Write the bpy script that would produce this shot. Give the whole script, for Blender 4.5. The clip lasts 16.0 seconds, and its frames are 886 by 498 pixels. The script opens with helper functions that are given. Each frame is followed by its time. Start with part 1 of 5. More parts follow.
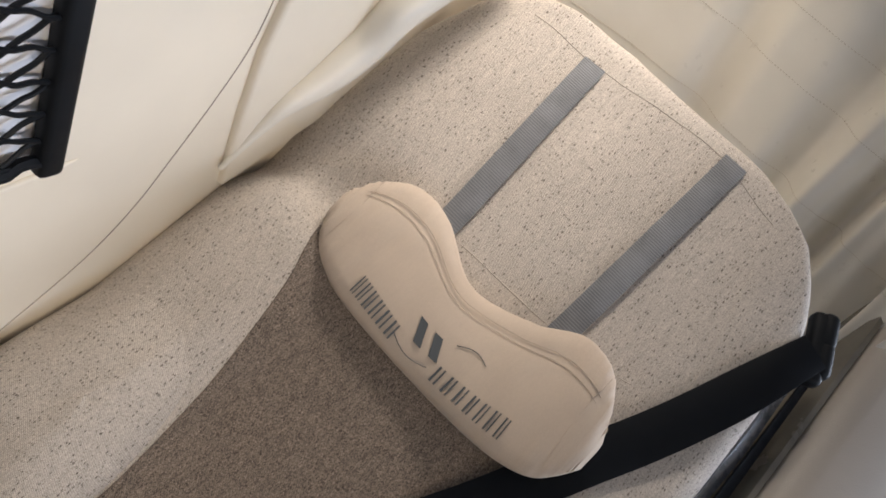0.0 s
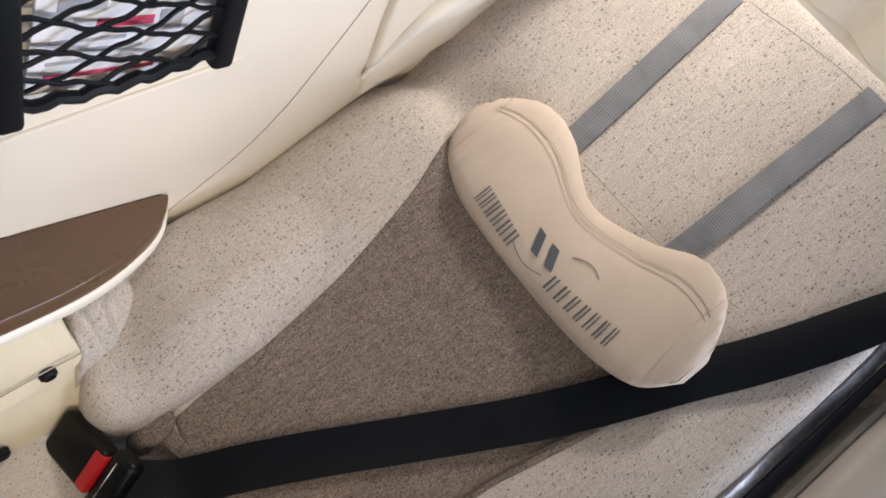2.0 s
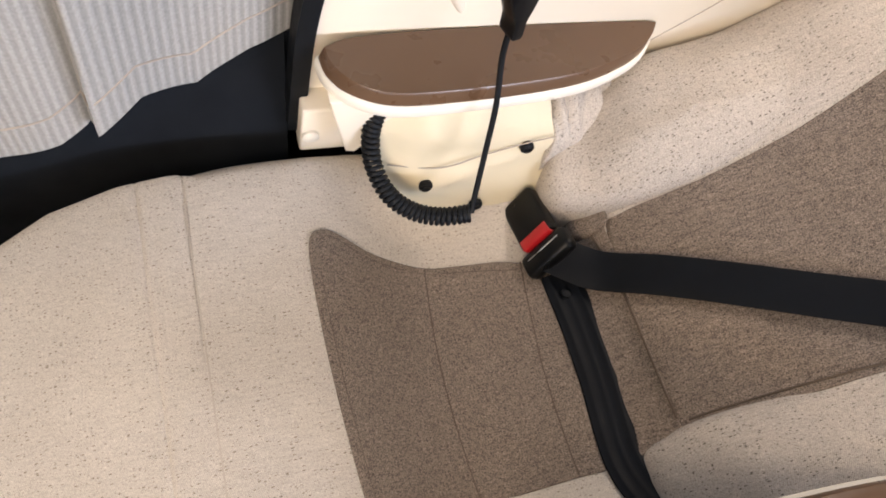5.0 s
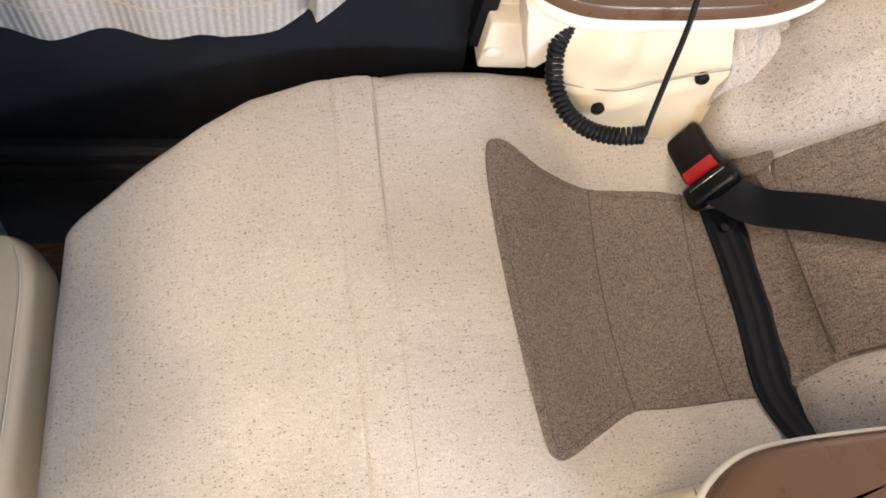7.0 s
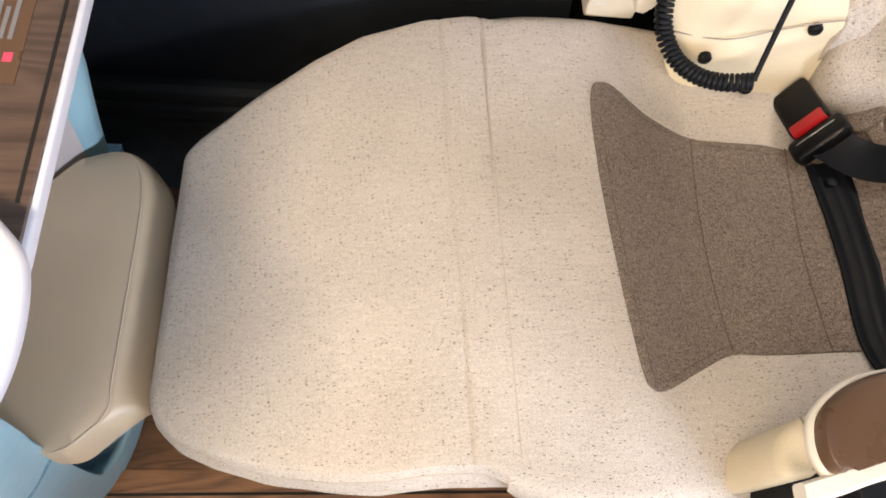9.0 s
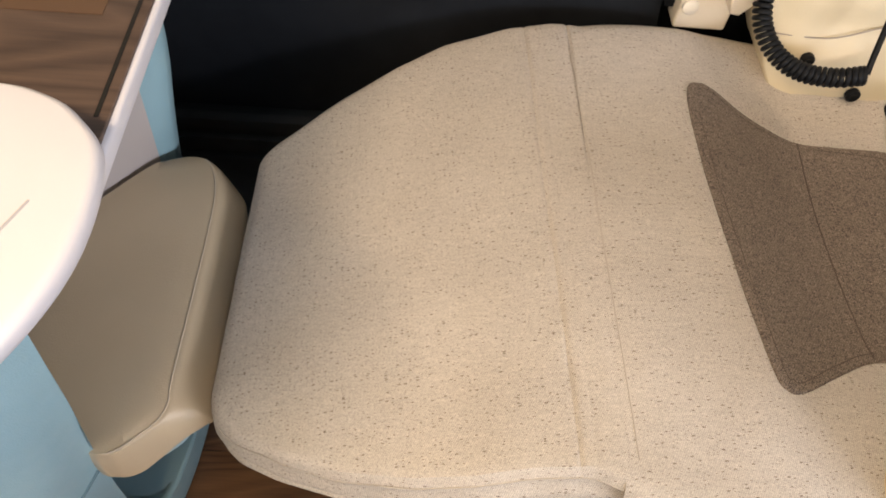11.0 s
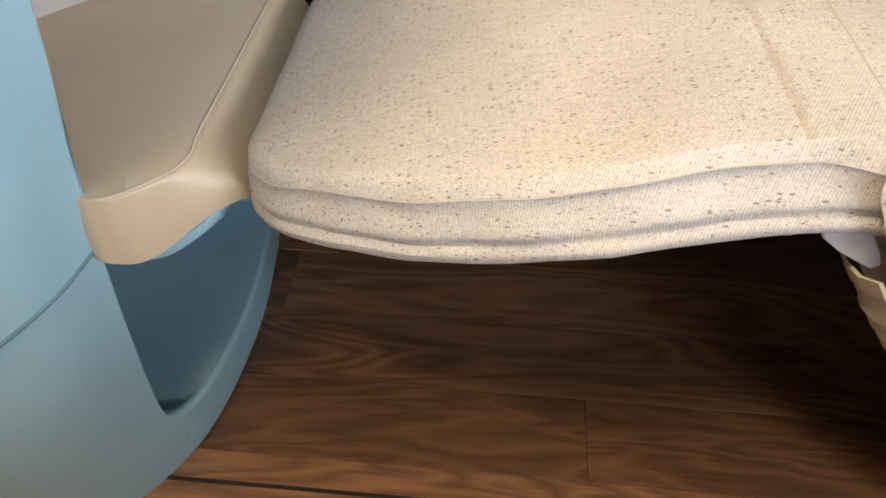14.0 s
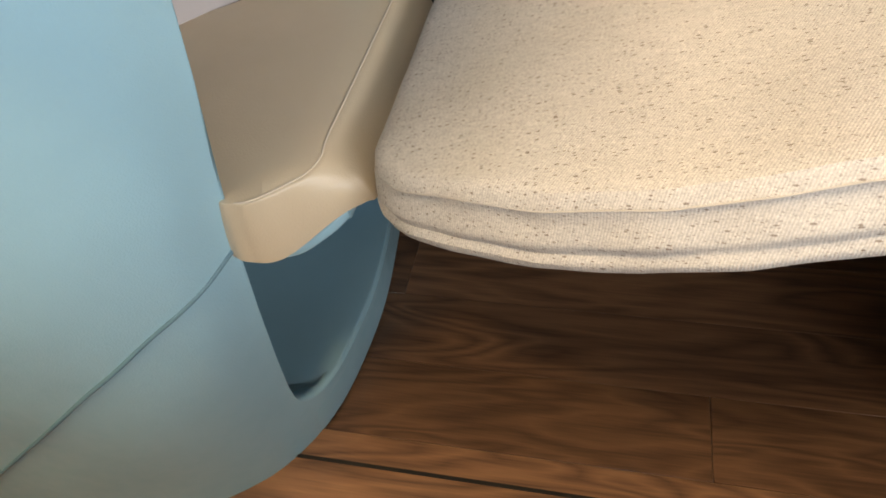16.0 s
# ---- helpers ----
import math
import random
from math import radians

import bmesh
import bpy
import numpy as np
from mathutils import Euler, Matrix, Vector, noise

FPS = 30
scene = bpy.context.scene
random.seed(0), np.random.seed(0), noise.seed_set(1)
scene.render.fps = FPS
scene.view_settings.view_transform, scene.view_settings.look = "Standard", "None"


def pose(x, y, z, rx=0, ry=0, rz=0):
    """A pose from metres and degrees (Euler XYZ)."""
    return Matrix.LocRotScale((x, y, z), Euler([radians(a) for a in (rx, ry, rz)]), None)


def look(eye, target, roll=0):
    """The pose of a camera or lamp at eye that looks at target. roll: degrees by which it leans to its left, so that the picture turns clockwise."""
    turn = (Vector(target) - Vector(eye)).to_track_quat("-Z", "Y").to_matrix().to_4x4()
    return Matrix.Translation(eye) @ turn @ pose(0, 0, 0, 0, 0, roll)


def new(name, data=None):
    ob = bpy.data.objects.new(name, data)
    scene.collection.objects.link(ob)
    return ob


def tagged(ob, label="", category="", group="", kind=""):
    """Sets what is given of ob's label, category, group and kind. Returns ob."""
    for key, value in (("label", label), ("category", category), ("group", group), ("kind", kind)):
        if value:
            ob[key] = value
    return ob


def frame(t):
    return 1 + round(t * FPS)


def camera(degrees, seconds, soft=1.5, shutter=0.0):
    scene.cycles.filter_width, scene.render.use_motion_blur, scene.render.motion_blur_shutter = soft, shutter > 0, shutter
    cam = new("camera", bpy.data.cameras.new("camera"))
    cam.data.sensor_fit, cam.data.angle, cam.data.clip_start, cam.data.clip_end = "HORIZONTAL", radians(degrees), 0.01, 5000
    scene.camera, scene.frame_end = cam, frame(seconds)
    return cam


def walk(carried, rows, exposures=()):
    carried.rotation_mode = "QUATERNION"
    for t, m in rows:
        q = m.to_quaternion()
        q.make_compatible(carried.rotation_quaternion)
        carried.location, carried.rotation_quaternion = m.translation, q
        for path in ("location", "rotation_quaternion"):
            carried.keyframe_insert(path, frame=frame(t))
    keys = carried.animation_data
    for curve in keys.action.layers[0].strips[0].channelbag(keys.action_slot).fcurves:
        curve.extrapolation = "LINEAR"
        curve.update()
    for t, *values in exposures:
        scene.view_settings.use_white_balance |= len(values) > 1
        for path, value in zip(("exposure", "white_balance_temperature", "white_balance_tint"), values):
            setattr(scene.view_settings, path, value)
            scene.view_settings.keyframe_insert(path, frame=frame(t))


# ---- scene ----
cam = camera(61.7, 16.0, 1.8)
PATH = [
    (0, (0.529, 0.53, 1.299), (2.155, 0.88, 0.189), 38.6),
    (0.5, (0.515, 0.52, 1.302), (2.092, 0.91, 0.135), 38.3),
    (1, (0.502, 0.511, 1.301), (2.022, 0.923, 0.069), 38.6),
    (1.5, (0.494, 0.507, 1.301), (1.991, 0.918, 0.04), 39.2),
    (2, (0.478, 0.5, 1.295), (1.89, 0.941, -0.05), 39.5),
    (2.5, (0.463, 0.497, 1.283), (1.736, 1.009, -0.172), 38.2),
    (3, (0.445, 0.471, 1.283), (1.572, 1.054, -0.264), 36.3),
    (3.5, (0.428, 0.453, 1.284), (1.39, 1.11, -0.342), 33.5),
    (4, (0.421, 0.444, 1.286), (1.19, 1.121, -0.432), 30.2),
    (4.5, (0.383, 0.401, 1.276), (1.028, 1.137, -0.469), 27.0),
    (5, (0.343, 0.38, 1.266), (0.915, 1.136, -0.495), 26.5),
    (7.5, (0.191, 0.257, 1.223), (0.573, 1.054, -0.572), 22.1),
    (8, (0.173, 0.23, 1.218), (0.538, 1.049, -0.57), 20.9),
    (8.5, (0.153, 0.214, 1.206), (0.474, 1.062, -0.577), 19.2),
    (9, (0.166, 0.199, 1.196), (0.404, 1.039, -0.603), 16.1),
    (11.5, (0.133, 0.082, 0.994), (0.138, 1.283, -0.605), 3.4),
    (12, (0.148, 0.051, 0.913), (0.054, 1.29, -0.655), 0.5),
    (12.5, (0.138, 0.034, 0.861), (0.058, 1.334, -0.657), 2.1),
    (13, (0.127, 0.015, 0.804), (0.067, 1.334, -0.699), 0.3),
    (13.5, (0.127, 0.007, 0.759), (0.033, 1.34, -0.729), -0.0),
    (14, (0.127, -0.002, 0.72), (0.014, 1.391, -0.711), 0.7),
    (14.5, (0.12, -0.005, 0.688), (0.035, 1.406, -0.727), 1.7),
    (15, (0.114, -0.007, 0.681), (-0.014, 1.376, -0.758), 0.6),
    (15.5, (0.114, -0.003, 0.695), (-0.137, 1.331, -0.775), -3.1),
    (16, (0.119, 0.012, 0.735), (-0.291, 1.306, -0.734), -8.3),
]
EXPOSURE = [
    (0, -0.92, 6250, 14), (2.0, -0.60, 6150, 15), (3.5, -0.36, 6150, 17), (5.0, -0.14, 6450, 18),
    (7.5, 0.0, 6600, 18), (9.0, 0.0, 6650, 17), (11.5, -0.47, 7500, 18), (12.5, -0.34, 6850, 14),
    (14.0, -0.06, 7000, 13), (15.0, 0.04, 7100, 13), (15.5, 0.10, 7150, 13), (16.0, -0.12, 7400, 13),
]
walk(cam, [(t, look(eye, target, roll)) for t, eye, target, roll in PATH], EXPOSURE)

# ---- world, lights ----
world = bpy.data.worlds.new("world")
scene.world = world
world.use_nodes = True
world.node_tree.nodes["Background"].inputs[0].default_value = (0.9, 0.95, 1.0, 1)
world.node_tree.nodes["Background"].inputs[1].default_value = 0.04


def area_lamp(name, eye, target, sx, sy, watts, colour):
    data = bpy.data.lights.new(name, "AREA")
    data.shape, data.size, data.size_y, data.energy, data.color = "RECTANGLE", sx, sy, watts, colour
    ob = new(name, data)
    ob.matrix_world = look(eye, target)
    return ob


# Cool daylight assumed from across the aisle; its window is unseen and not modelled.
area_lamp("far_window_light", (0.2, -1.5, 1.30), (0.3, 0.3, 0.5), 3.0, 0.5, 27, (0.60, 0.78, 1.0))
# Added cool light for the head end and side panel; no window stands there.
area_lamp("rear_aisle_window", (2.1, -1.2, 1.36), (1.1, 0.8, 0.75), 1.5, 0.16, 80, (0.80, 0.88, 1.0))
# Narrow warm spot added to brighten the cream side panel.
spot = area_lamp("front_aisle_reading_light", (-0.1, -0.95, 1.62), (0.80, 0.95, 0.88), 0.8, 0.12, 2.2, (1.0, 0.80, 0.54))
spot.data.spread = radians(48)
# Warm overhead light, placed by the legrest's shadow; hung below the ceiling for falloff.
aisle = area_lamp("front_aisle_ceiling_light", (-0.40, -0.08, 1.66), (-0.26, 0.16, 0), 0.9, 0.14, 13, (1.0, 0.82, 0.56))
aisle.data.spread = radians(112)
# Added cool overhead fill; no such lamp is known above the seat.
area_lamp("seat_ceiling_light", (0.15, 0.55, 1.96), (0.15, 0.55, 0), 1.0, 0.5, 2.2, (0.62, 0.78, 1.0))
head = area_lamp("reading_light", (1.45, 0.82, 1.80), (1.37, 0.76, 1.0), 0.25, 0.12, 3.3, (1.0, 0.89, 0.74))
head.data.spread = radians(68)

# ---- materials ----


def shader(name):
    m = bpy.data.materials.new(name)
    m.use_nodes = True
    nt = m.node_tree
    return m, nt, nt.nodes["Principled BSDF"]


def node(nt, kind, **values):
    n = nt.nodes.new(kind)
    for key, value in values.items():
        n.inputs[key].default_value = value
    return n


def coords(nt, scale, rot=(0, 0, 0)):
    c = nt.nodes.new("ShaderNodeTexCoord")
    m = node(nt, "ShaderNodeMapping", Scale=scale, Rotation=rot)
    nt.links.new(c.outputs["Object"], m.inputs["Vector"])
    return m.outputs["Vector"]


def noise_tex(nt, vec, scale, detail=3.0, rough=0.5):
    n = node(nt, "ShaderNodeTexNoise", Scale=scale, Detail=detail, Roughness=rough)
    nt.links.new(vec, n.inputs["Vector"])
    return n.outputs["Fac"]


def ramp(nt, fac, *stops):
    r = nt.nodes.new("ShaderNodeValToRGB")
    el = r.color_ramp.elements
    while len(el) < len(stops):
        el.new(0.5)
    for e, (p, c) in zip(el, stops):
        e.position, e.color = p, (*c, 1) if len(c) == 3 else c
    nt.links.new(fac, r.inputs["Fac"])
    return r.outputs["Color"]


def mix(nt, fac, a, b, how="MIX"):
    n = nt.nodes.new("ShaderNodeMix")
    n.data_type, n.blend_type = "RGBA", how
    for value, key in ((fac, 0), (a, 6), (b, 7)):
        if isinstance(value, (int, float)):
            n.inputs[key].default_value = value
        elif isinstance(value, tuple):
            n.inputs[key].default_value = (*value, 1)
        else:
            nt.links.new(value, n.inputs[key])
    return n.outputs[2]


def bump(nt, bsdf, height, strength, distance):
    b = node(nt, "ShaderNodeBump", Strength=strength, Distance=distance)
    nt.links.new(height, b.inputs["Height"])
    nt.links.new(b.outputs["Normal"], bsdf.inputs["Normal"])
    return b


def grey(v):
    return (v, v, v)


def plain(name, colour, rough=0.5, metal=0.0, vary=0.12, scale=9.0, grain=900.0, relief=0.08, spec=0.5):
    """A painted, moulded or coated surface with soft blotches, fine grain and uneven gloss."""
    m, nt, b = shader(name)
    v = coords(nt, (1, 1, 1))
    blot = noise_tex(nt, v, scale, 4)
    dark = tuple(c * (1 - vary) for c in colour)
    lite = tuple(min(1, c * (1 + vary * 0.6)) for c in colour)
    nt.links.new(ramp(nt, blot, (0.3, dark), (0.7, lite)), b.inputs["Base Color"])
    fine = noise_tex(nt, v, grain, 2)
    nt.links.new(ramp(nt, noise_tex(nt, v, scale * 3.1, 3), (0.3, grey(max(0.03, rough - 0.08))), (0.7, grey(min(1, rough + 0.08)))), b.inputs["Roughness"])
    b.inputs["Metallic"].default_value = metal
    b.inputs["Specular IOR Level"].default_value = spec
    bump(nt, b, fine, relief, 0.001)
    return m


def stretched(nt, vec, scale, rot=(0, 0, 0)):
    m = node(nt, "ShaderNodeMapping", Scale=scale, Rotation=rot)
    nt.links.new(vec, m.inputs["Vector"])
    return m.outputs["Vector"]


def slubs(nt, vec, length, width, keep, largest, soft=0.10):
    """A mask of separate short yarn slubs: one in some cells of a long-celled lattice, each of its own size."""
    cell = node(nt, "ShaderNodeTexVoronoi", Scale=1.0, Randomness=1.0)
    nt.links.new(stretched(nt, vec, (1 / length, 1 / width, 1 / width)), cell.inputs["Vector"])
    sep = nt.nodes.new("ShaderNodeSeparateColor")
    nt.links.new(cell.outputs["Color"], sep.inputs[0])
    reach = node(nt, "ShaderNodeMapRange")
    nt.links.new(sep.outputs[0], reach.inputs["Value"])
    reach.inputs["From Min"].default_value, reach.inputs["From Max"].default_value = 1 - keep, 1.0
    reach.inputs["To Min"].default_value, reach.inputs["To Max"].default_value = 0.0, largest
    wob = noise_tex(nt, stretched(nt, vec, (0.6, 1.4, 1.4)), 900, 1)
    ragged = nt.nodes.new("ShaderNodeMath")
    ragged.operation = "MULTIPLY_ADD"
    nt.links.new(wob, ragged.inputs[0])
    ragged.inputs[1].default_value = 0.22
    nt.links.new(cell.outputs["Distance"], ragged.inputs[2])
    less = nt.nodes.new("ShaderNodeMath")
    less.operation = "SUBTRACT"
    nt.links.new(reach.outputs[0], less.inputs[0])
    nt.links.new(ragged.outputs[0], less.inputs[1])
    edge = node(nt, "ShaderNodeMapRange")
    nt.links.new(less.outputs[0], edge.inputs["Value"])
    edge.inputs["From Min"].default_value, edge.inputs["From Max"].default_value = -0.11, -0.11 + soft
    return edge.outputs[0]


def scaled(nt, value, k):
    m = nt.nodes.new("ShaderNodeMath")
    m.operation = "MULTIPLY"
    nt.links.new(value, m.inputs[0])
    m.inputs[1].default_value = k
    return m.outputs[0]


def fabric(name, base, fleck, pale, dark=(0.45, 0.85), specks=(0.5, 0.5), bright=(0.5, 0.5), slub=(0.011, 0.0052), slope=0.0, grit=0.25, twill=0.14, pitch=190.0, relief=0.4, sheen=0.12):
    """A tweed: mottled ground, fine diagonal twill, and slubs of darker and paler yarn; each pair gives their share and strength."""
    m, nt, b = shader(name)
    c = nt.nodes.new("ShaderNodeTexCoord")
    v = stretched(nt, c.outputs["Object"], (1, 1, 1), (0, radians(slope), 0))
    ground = ramp(nt, noise_tex(nt, v, 9, 4), (0.3, tuple(k * 0.93 for k in base)), (0.7, tuple(min(1, k * 1.05) for k in base)))
    yarn = noise_tex(nt, stretched(nt, v, (0.35, 2.6, 2.6)), 130, 3, 0.6)
    ground = mix(nt, 1.0, ground, ramp(nt, yarn, (0.3, grey(1 - 0.35 * grit)), (0.7, grey(1 + 0.25 * grit))), "MULTIPLY")
    fine = noise_tex(nt, stretched(nt, v, (1, 1.5, 1.5)), 560, 2, 0.65)
    ground = mix(nt, 1.0, ground, ramp(nt, fine, (0.30, grey(1 - grit)), (0.70, grey(1 + 0.5 * grit))), "MULTIPLY")
    w = node(nt, "ShaderNodeTexWave", Scale=pitch, Distortion=1.6, Detail=2.0)
    w.inputs["Detail Scale"].default_value = 1.2
    nt.links.new(stretched(nt, v, (1, 1, 1), (0, 0, radians(28))), w.inputs["Vector"])
    ground = mix(nt, 1.0, ground, ramp(nt, w.outputs["Fac"], (0.0, grey(1 - twill)), (0.8, grey(1 + 0.4 * twill))), "MULTIPLY")
    length, width = slub
    ground = mix(nt, scaled(nt, slubs(nt, v, length * 0.6, width * 0.7, bright[0], 0.42, 0.2), bright[1]), ground, pale)
    ground = mix(nt, scaled(nt, slubs(nt, stretched(nt, v, (1, 1, 1), (0, 0, 0.12)), length * 0.55, width * 0.6, specks[0], 0.40), specks[1]), ground, fleck)
    ground = mix(nt, scaled(nt, slubs(nt, stretched(nt, v, (1, 1, 1), (0, 0, -0.1)), length, width, dark[0], 0.42), dark[1]), ground, fleck)
    nt.links.new(ground, b.inputs["Base Color"])
    b.inputs["Roughness"].default_value = 0.92
    b.inputs["Specular IOR Level"].default_value = 0.2
    b.inputs["Sheen Weight"].default_value = sheen
    bump(nt, b, mix(nt, 0.45, w.outputs["Fac"], fine), relief, 0.0010)
    return m


def leather(name, colour, rough, crease=0.25, vary=0.08):
    m, nt, b = shader(name)
    v = coords(nt, (1, 1, 1))
    big = noise_tex(nt, v, 7, 3)
    nt.links.new(ramp(nt, big, (0.3, tuple(c * (1 - vary) for c in colour)), (0.7, tuple(min(1, c * (1 + vary * 0.5)) for c in colour))), b.inputs["Base Color"])
    nt.links.new(ramp(nt, noise_tex(nt, v, 60, 3), (0.3, grey(rough - 0.06)), (0.7, grey(rough + 0.1))), b.inputs["Roughness"])
    cell = node(nt, "ShaderNodeTexVoronoi", Scale=700)
    nt.links.new(v, cell.inputs["Vector"])
    soft = noise_tex(nt, v, 26, 3)
    h = mix(nt, 0.82, cell.outputs["Distance"], soft)
    bump(nt, b, h, crease, 0.004)
    return m


def webbing(name, colour, rough, pitch, axis_scale):
    m, nt, b = shader(name)
    v = coords(nt, axis_scale)
    w = node(nt, "ShaderNodeTexWave", Scale=pitch, Distortion=0.6)
    w.inputs["Detail Scale"].default_value = 4
    nt.links.new(v, w.inputs["Vector"])
    n = noise_tex(nt, coords(nt, (1, 1, 1)), 30, 3)
    base = ramp(nt, n, (0.3, tuple(c * 0.85 for c in colour)), (0.7, tuple(c * 1.15 for c in colour)))
    nt.links.new(mix(nt, 1.0, base, ramp(nt, w.outputs["Fac"], (0.0, grey(0.74)), (0.6, grey(1.06))), "MULTIPLY"), b.inputs["Base Color"])
    b.inputs["Roughness"].default_value = rough
    b.inputs["Specular IOR Level"].default_value = 0.35
    bump(nt, b, w.outputs["Fac"], 0.4, 0.0008)
    return m


def wood(name, dark, light, rough, per_piece=True):
    m, nt, b = shader(name)
    c = nt.nodes.new("ShaderNodeTexCoord")
    info = nt.nodes.new("ShaderNodeObjectInfo")
    shift = nt.nodes.new("ShaderNodeVectorMath")
    shift.operation = "MULTIPLY_ADD"
    comb = nt.nodes.new("ShaderNodeCombineXYZ")
    for k in range(3):
        nt.links.new(info.outputs["Random"], comb.inputs[k])
    nt.links.new(comb.outputs[0], shift.inputs[0])
    shift.inputs[1].default_value = (7.0, 13.0, 5.0) if per_piece else (0, 0, 0)
    nt.links.new(c.outputs["Object"], shift.inputs[2])
    mp = node(nt, "ShaderNodeMapping", Scale=(1.0, 6.5, 6.5))
    nt.links.new(shift.outputs[0], mp.inputs["Vector"])
    rings = nt.nodes.new("ShaderNodeTexNoise")
    rings.inputs["Scale"].default_value, rings.inputs["Detail"].default_value, rings.inputs["Distortion"].default_value = 2.0, 2.5, 0.6
    nt.links.new(mp.outputs[0], rings.inputs["Vector"])
    mul = nt.nodes.new("ShaderNodeMath")
    mul.operation, mul.inputs[1].default_value = "MULTIPLY", 22.0
    nt.links.new(rings.outputs["Fac"], mul.inputs[0])
    fr = nt.nodes.new("ShaderNodeMath")
    fr.operation = "PINGPONG"
    fr.inputs[1].default_value = 1.0
    nt.links.new(mul.outputs[0], fr.inputs[0])
    mp2 = node(nt, "ShaderNodeMapping", Scale=(6.0, 160.0, 160.0))
    nt.links.new(shift.outputs[0], mp2.inputs["Vector"])
    grain = noise_tex(nt, mp2.outputs[0], 3.0, 4, 0.6)
    mixf = mix(nt, 0.63, fr.outputs[0], grain)
    col = ramp(nt, mixf, (0.22, dark), (0.5, tuple((a + d) / 2 for a, d in zip(dark, light))), (0.8, light))
    tone = ramp(nt, info.outputs["Random"], (0.0, grey(0.60)), (1.0, grey(1.12)))
    nt.links.new(mix(nt, 1.0, col, tone, "MULTIPLY"), b.inputs["Base Color"])
    nt.links.new(ramp(nt, grain, (0.3, grey(rough - 0.08)), (0.7, grey(rough + 0.1))), b.inputs["Roughness"])
    bump(nt, b, grain, 0.15, 0.001)
    return m


M_LIGHT = fabric("oatmeal_tweed", (0.555, 0.50, 0.44), (0.066, 0.051, 0.042), (0.78, 0.73, 0.67), (0.64, 0.80), (0.82, 0.50), (0.6, 0.5), (0.0056, 0.0021), 46, 0.32, 0.10, sheen=0.02)
M_SEAT = fabric("oatmeal_tweed_flat", (0.60, 0.55, 0.485), (0.145, 0.098, 0.066), (0.80, 0.75, 0.69), (0.48, 0.72), (0.80, 0.48), (0.55, 0.4), (0.0054, 0.0019), 0, 0.24, 0.13, sheen=0.02)
M_DARK = fabric("taupe_tweed", (0.255, 0.207, 0.170), (0.045, 0.036, 0.030), (0.47, 0.40, 0.345), (0.7, 0.75), (0.85, 0.7), (0.8, 0.5), (0.0048, 0.0022), 30, 0.75, 0.18, sheen=0.02)
M_PILLOW = fabric("beige_cotton", (0.565, 0.470, 0.380), (0.55, 0.46, 0.37), (0.64, 0.55, 0.46), (0.2, 0.2), (0.2, 0.2), (0.2, 0.2), (0.006, 0.006), 45, 0.05, 0.05, 420, 0.12)
# Darker than the cotton, so the pillow's seams look like shaded grooves.
M_PILLOW_SEAM = plain("beige_seam_shade", (0.50, 0.41, 0.325), 0.9)
M_CREAM = plain("cream_moulded_plastic", (0.82, 0.745, 0.615), 0.40, vary=0.04)
M_RIM = plain("ivory_rim_plastic", (0.84, 0.79, 0.68), 0.35, vary=0.04)
M_COVER = leather("cream_vinyl_cover", (0.76, 0.67, 0.48), 0.45, 0.35)
M_HOOD = leather("ivory_leather", (0.82, 0.77, 0.67), 0.33, 0.14)
M_BROWN = plain("brown_soft_plastic", (0.118, 0.066, 0.036), 0.32, vary=0.05)
M_BLACK = plain("black_plastic", (0.0035, 0.0040, 0.0048), 0.34, vary=0.2, spec=0.22)
M_RUBBER = plain("black_rubber", (0.005, 0.0062, 0.008), 0.55, vary=0.2, spec=0.2)
M_WALL = plain("charcoal_wall_lining", (0.0085, 0.0104, 0.0135), 0.8, vary=0.3, spec=0.15)
M_DUCT = plain("charcoal_ribbed_metal", (0.024, 0.027, 0.030), 0.55, vary=0.2, spec=0.25)
M_BELT = plain("black_webbing", (0.0034, 0.0046, 0.0070), 0.50, vary=0.15, scale=24, grain=1400, relief=0.22, spec=0.14)
M_STRAP = webbing("grey_ribbed_webbing", (0.18, 0.187, 0.197), 0.7, 150, (1, 0, 1))
M_RED = plain("red_plastic", (0.42, 0.012, 0.015), 0.4)
M_STEEL = plain("brushed_steel", (0.5, 0.5, 0.5), 0.3, 1.0)
M_SILVER = plain("grey_glossy_trim", (0.24, 0.25, 0.27), 0.28, vary=0.25, scale=30)
M_BLUE = leather("pale_blue_vinyl", (0.295, 0.500, 0.580), 0.40, 0.22)
M_BLUE_IN = plain("blue_moulded_liner", (0.26, 0.54, 0.76), 0.5)
# Dark tone that paints the shade inside the shell's recessed seam.
M_BLUE_SEAM = plain("blue_seam_shade", (0.10, 0.20, 0.25), 0.6)
M_GREYV = plain("dark_grey_vinyl", (0.20, 0.185, 0.155), 0.22, vary=0.25)
M_RAG = plain("yellowed_backing_cloth", (0.55, 0.47, 0.33), 0.9, vary=0.3)
# Beige leather made darker to put the shade on the wing into its colour.
M_WING_SHADED = leather("shaded_beige_leather", (0.52, 0.46, 0.39), 0.42, 0.3)
M_FOOT = leather("cream_beige_leather", (0.56, 0.455, 0.315), 0.36, 0.2)
M_WHITE = plain("white_lacquer", (0.66, 0.66, 0.71), 0.4, vary=0.03)
M_LILAC = plain("off_white_liner", (0.47, 0.43, 0.42), 0.6, vary=0.04)
M_FLOOR = wood("walnut_vinyl", (0.098, 0.048, 0.027), (0.300, 0.150, 0.075), 0.36)
M_TABLE = wood("walnut_laminate", (0.055, 0.036, 0.028), (0.14, 0.092, 0.068), 0.45, False)
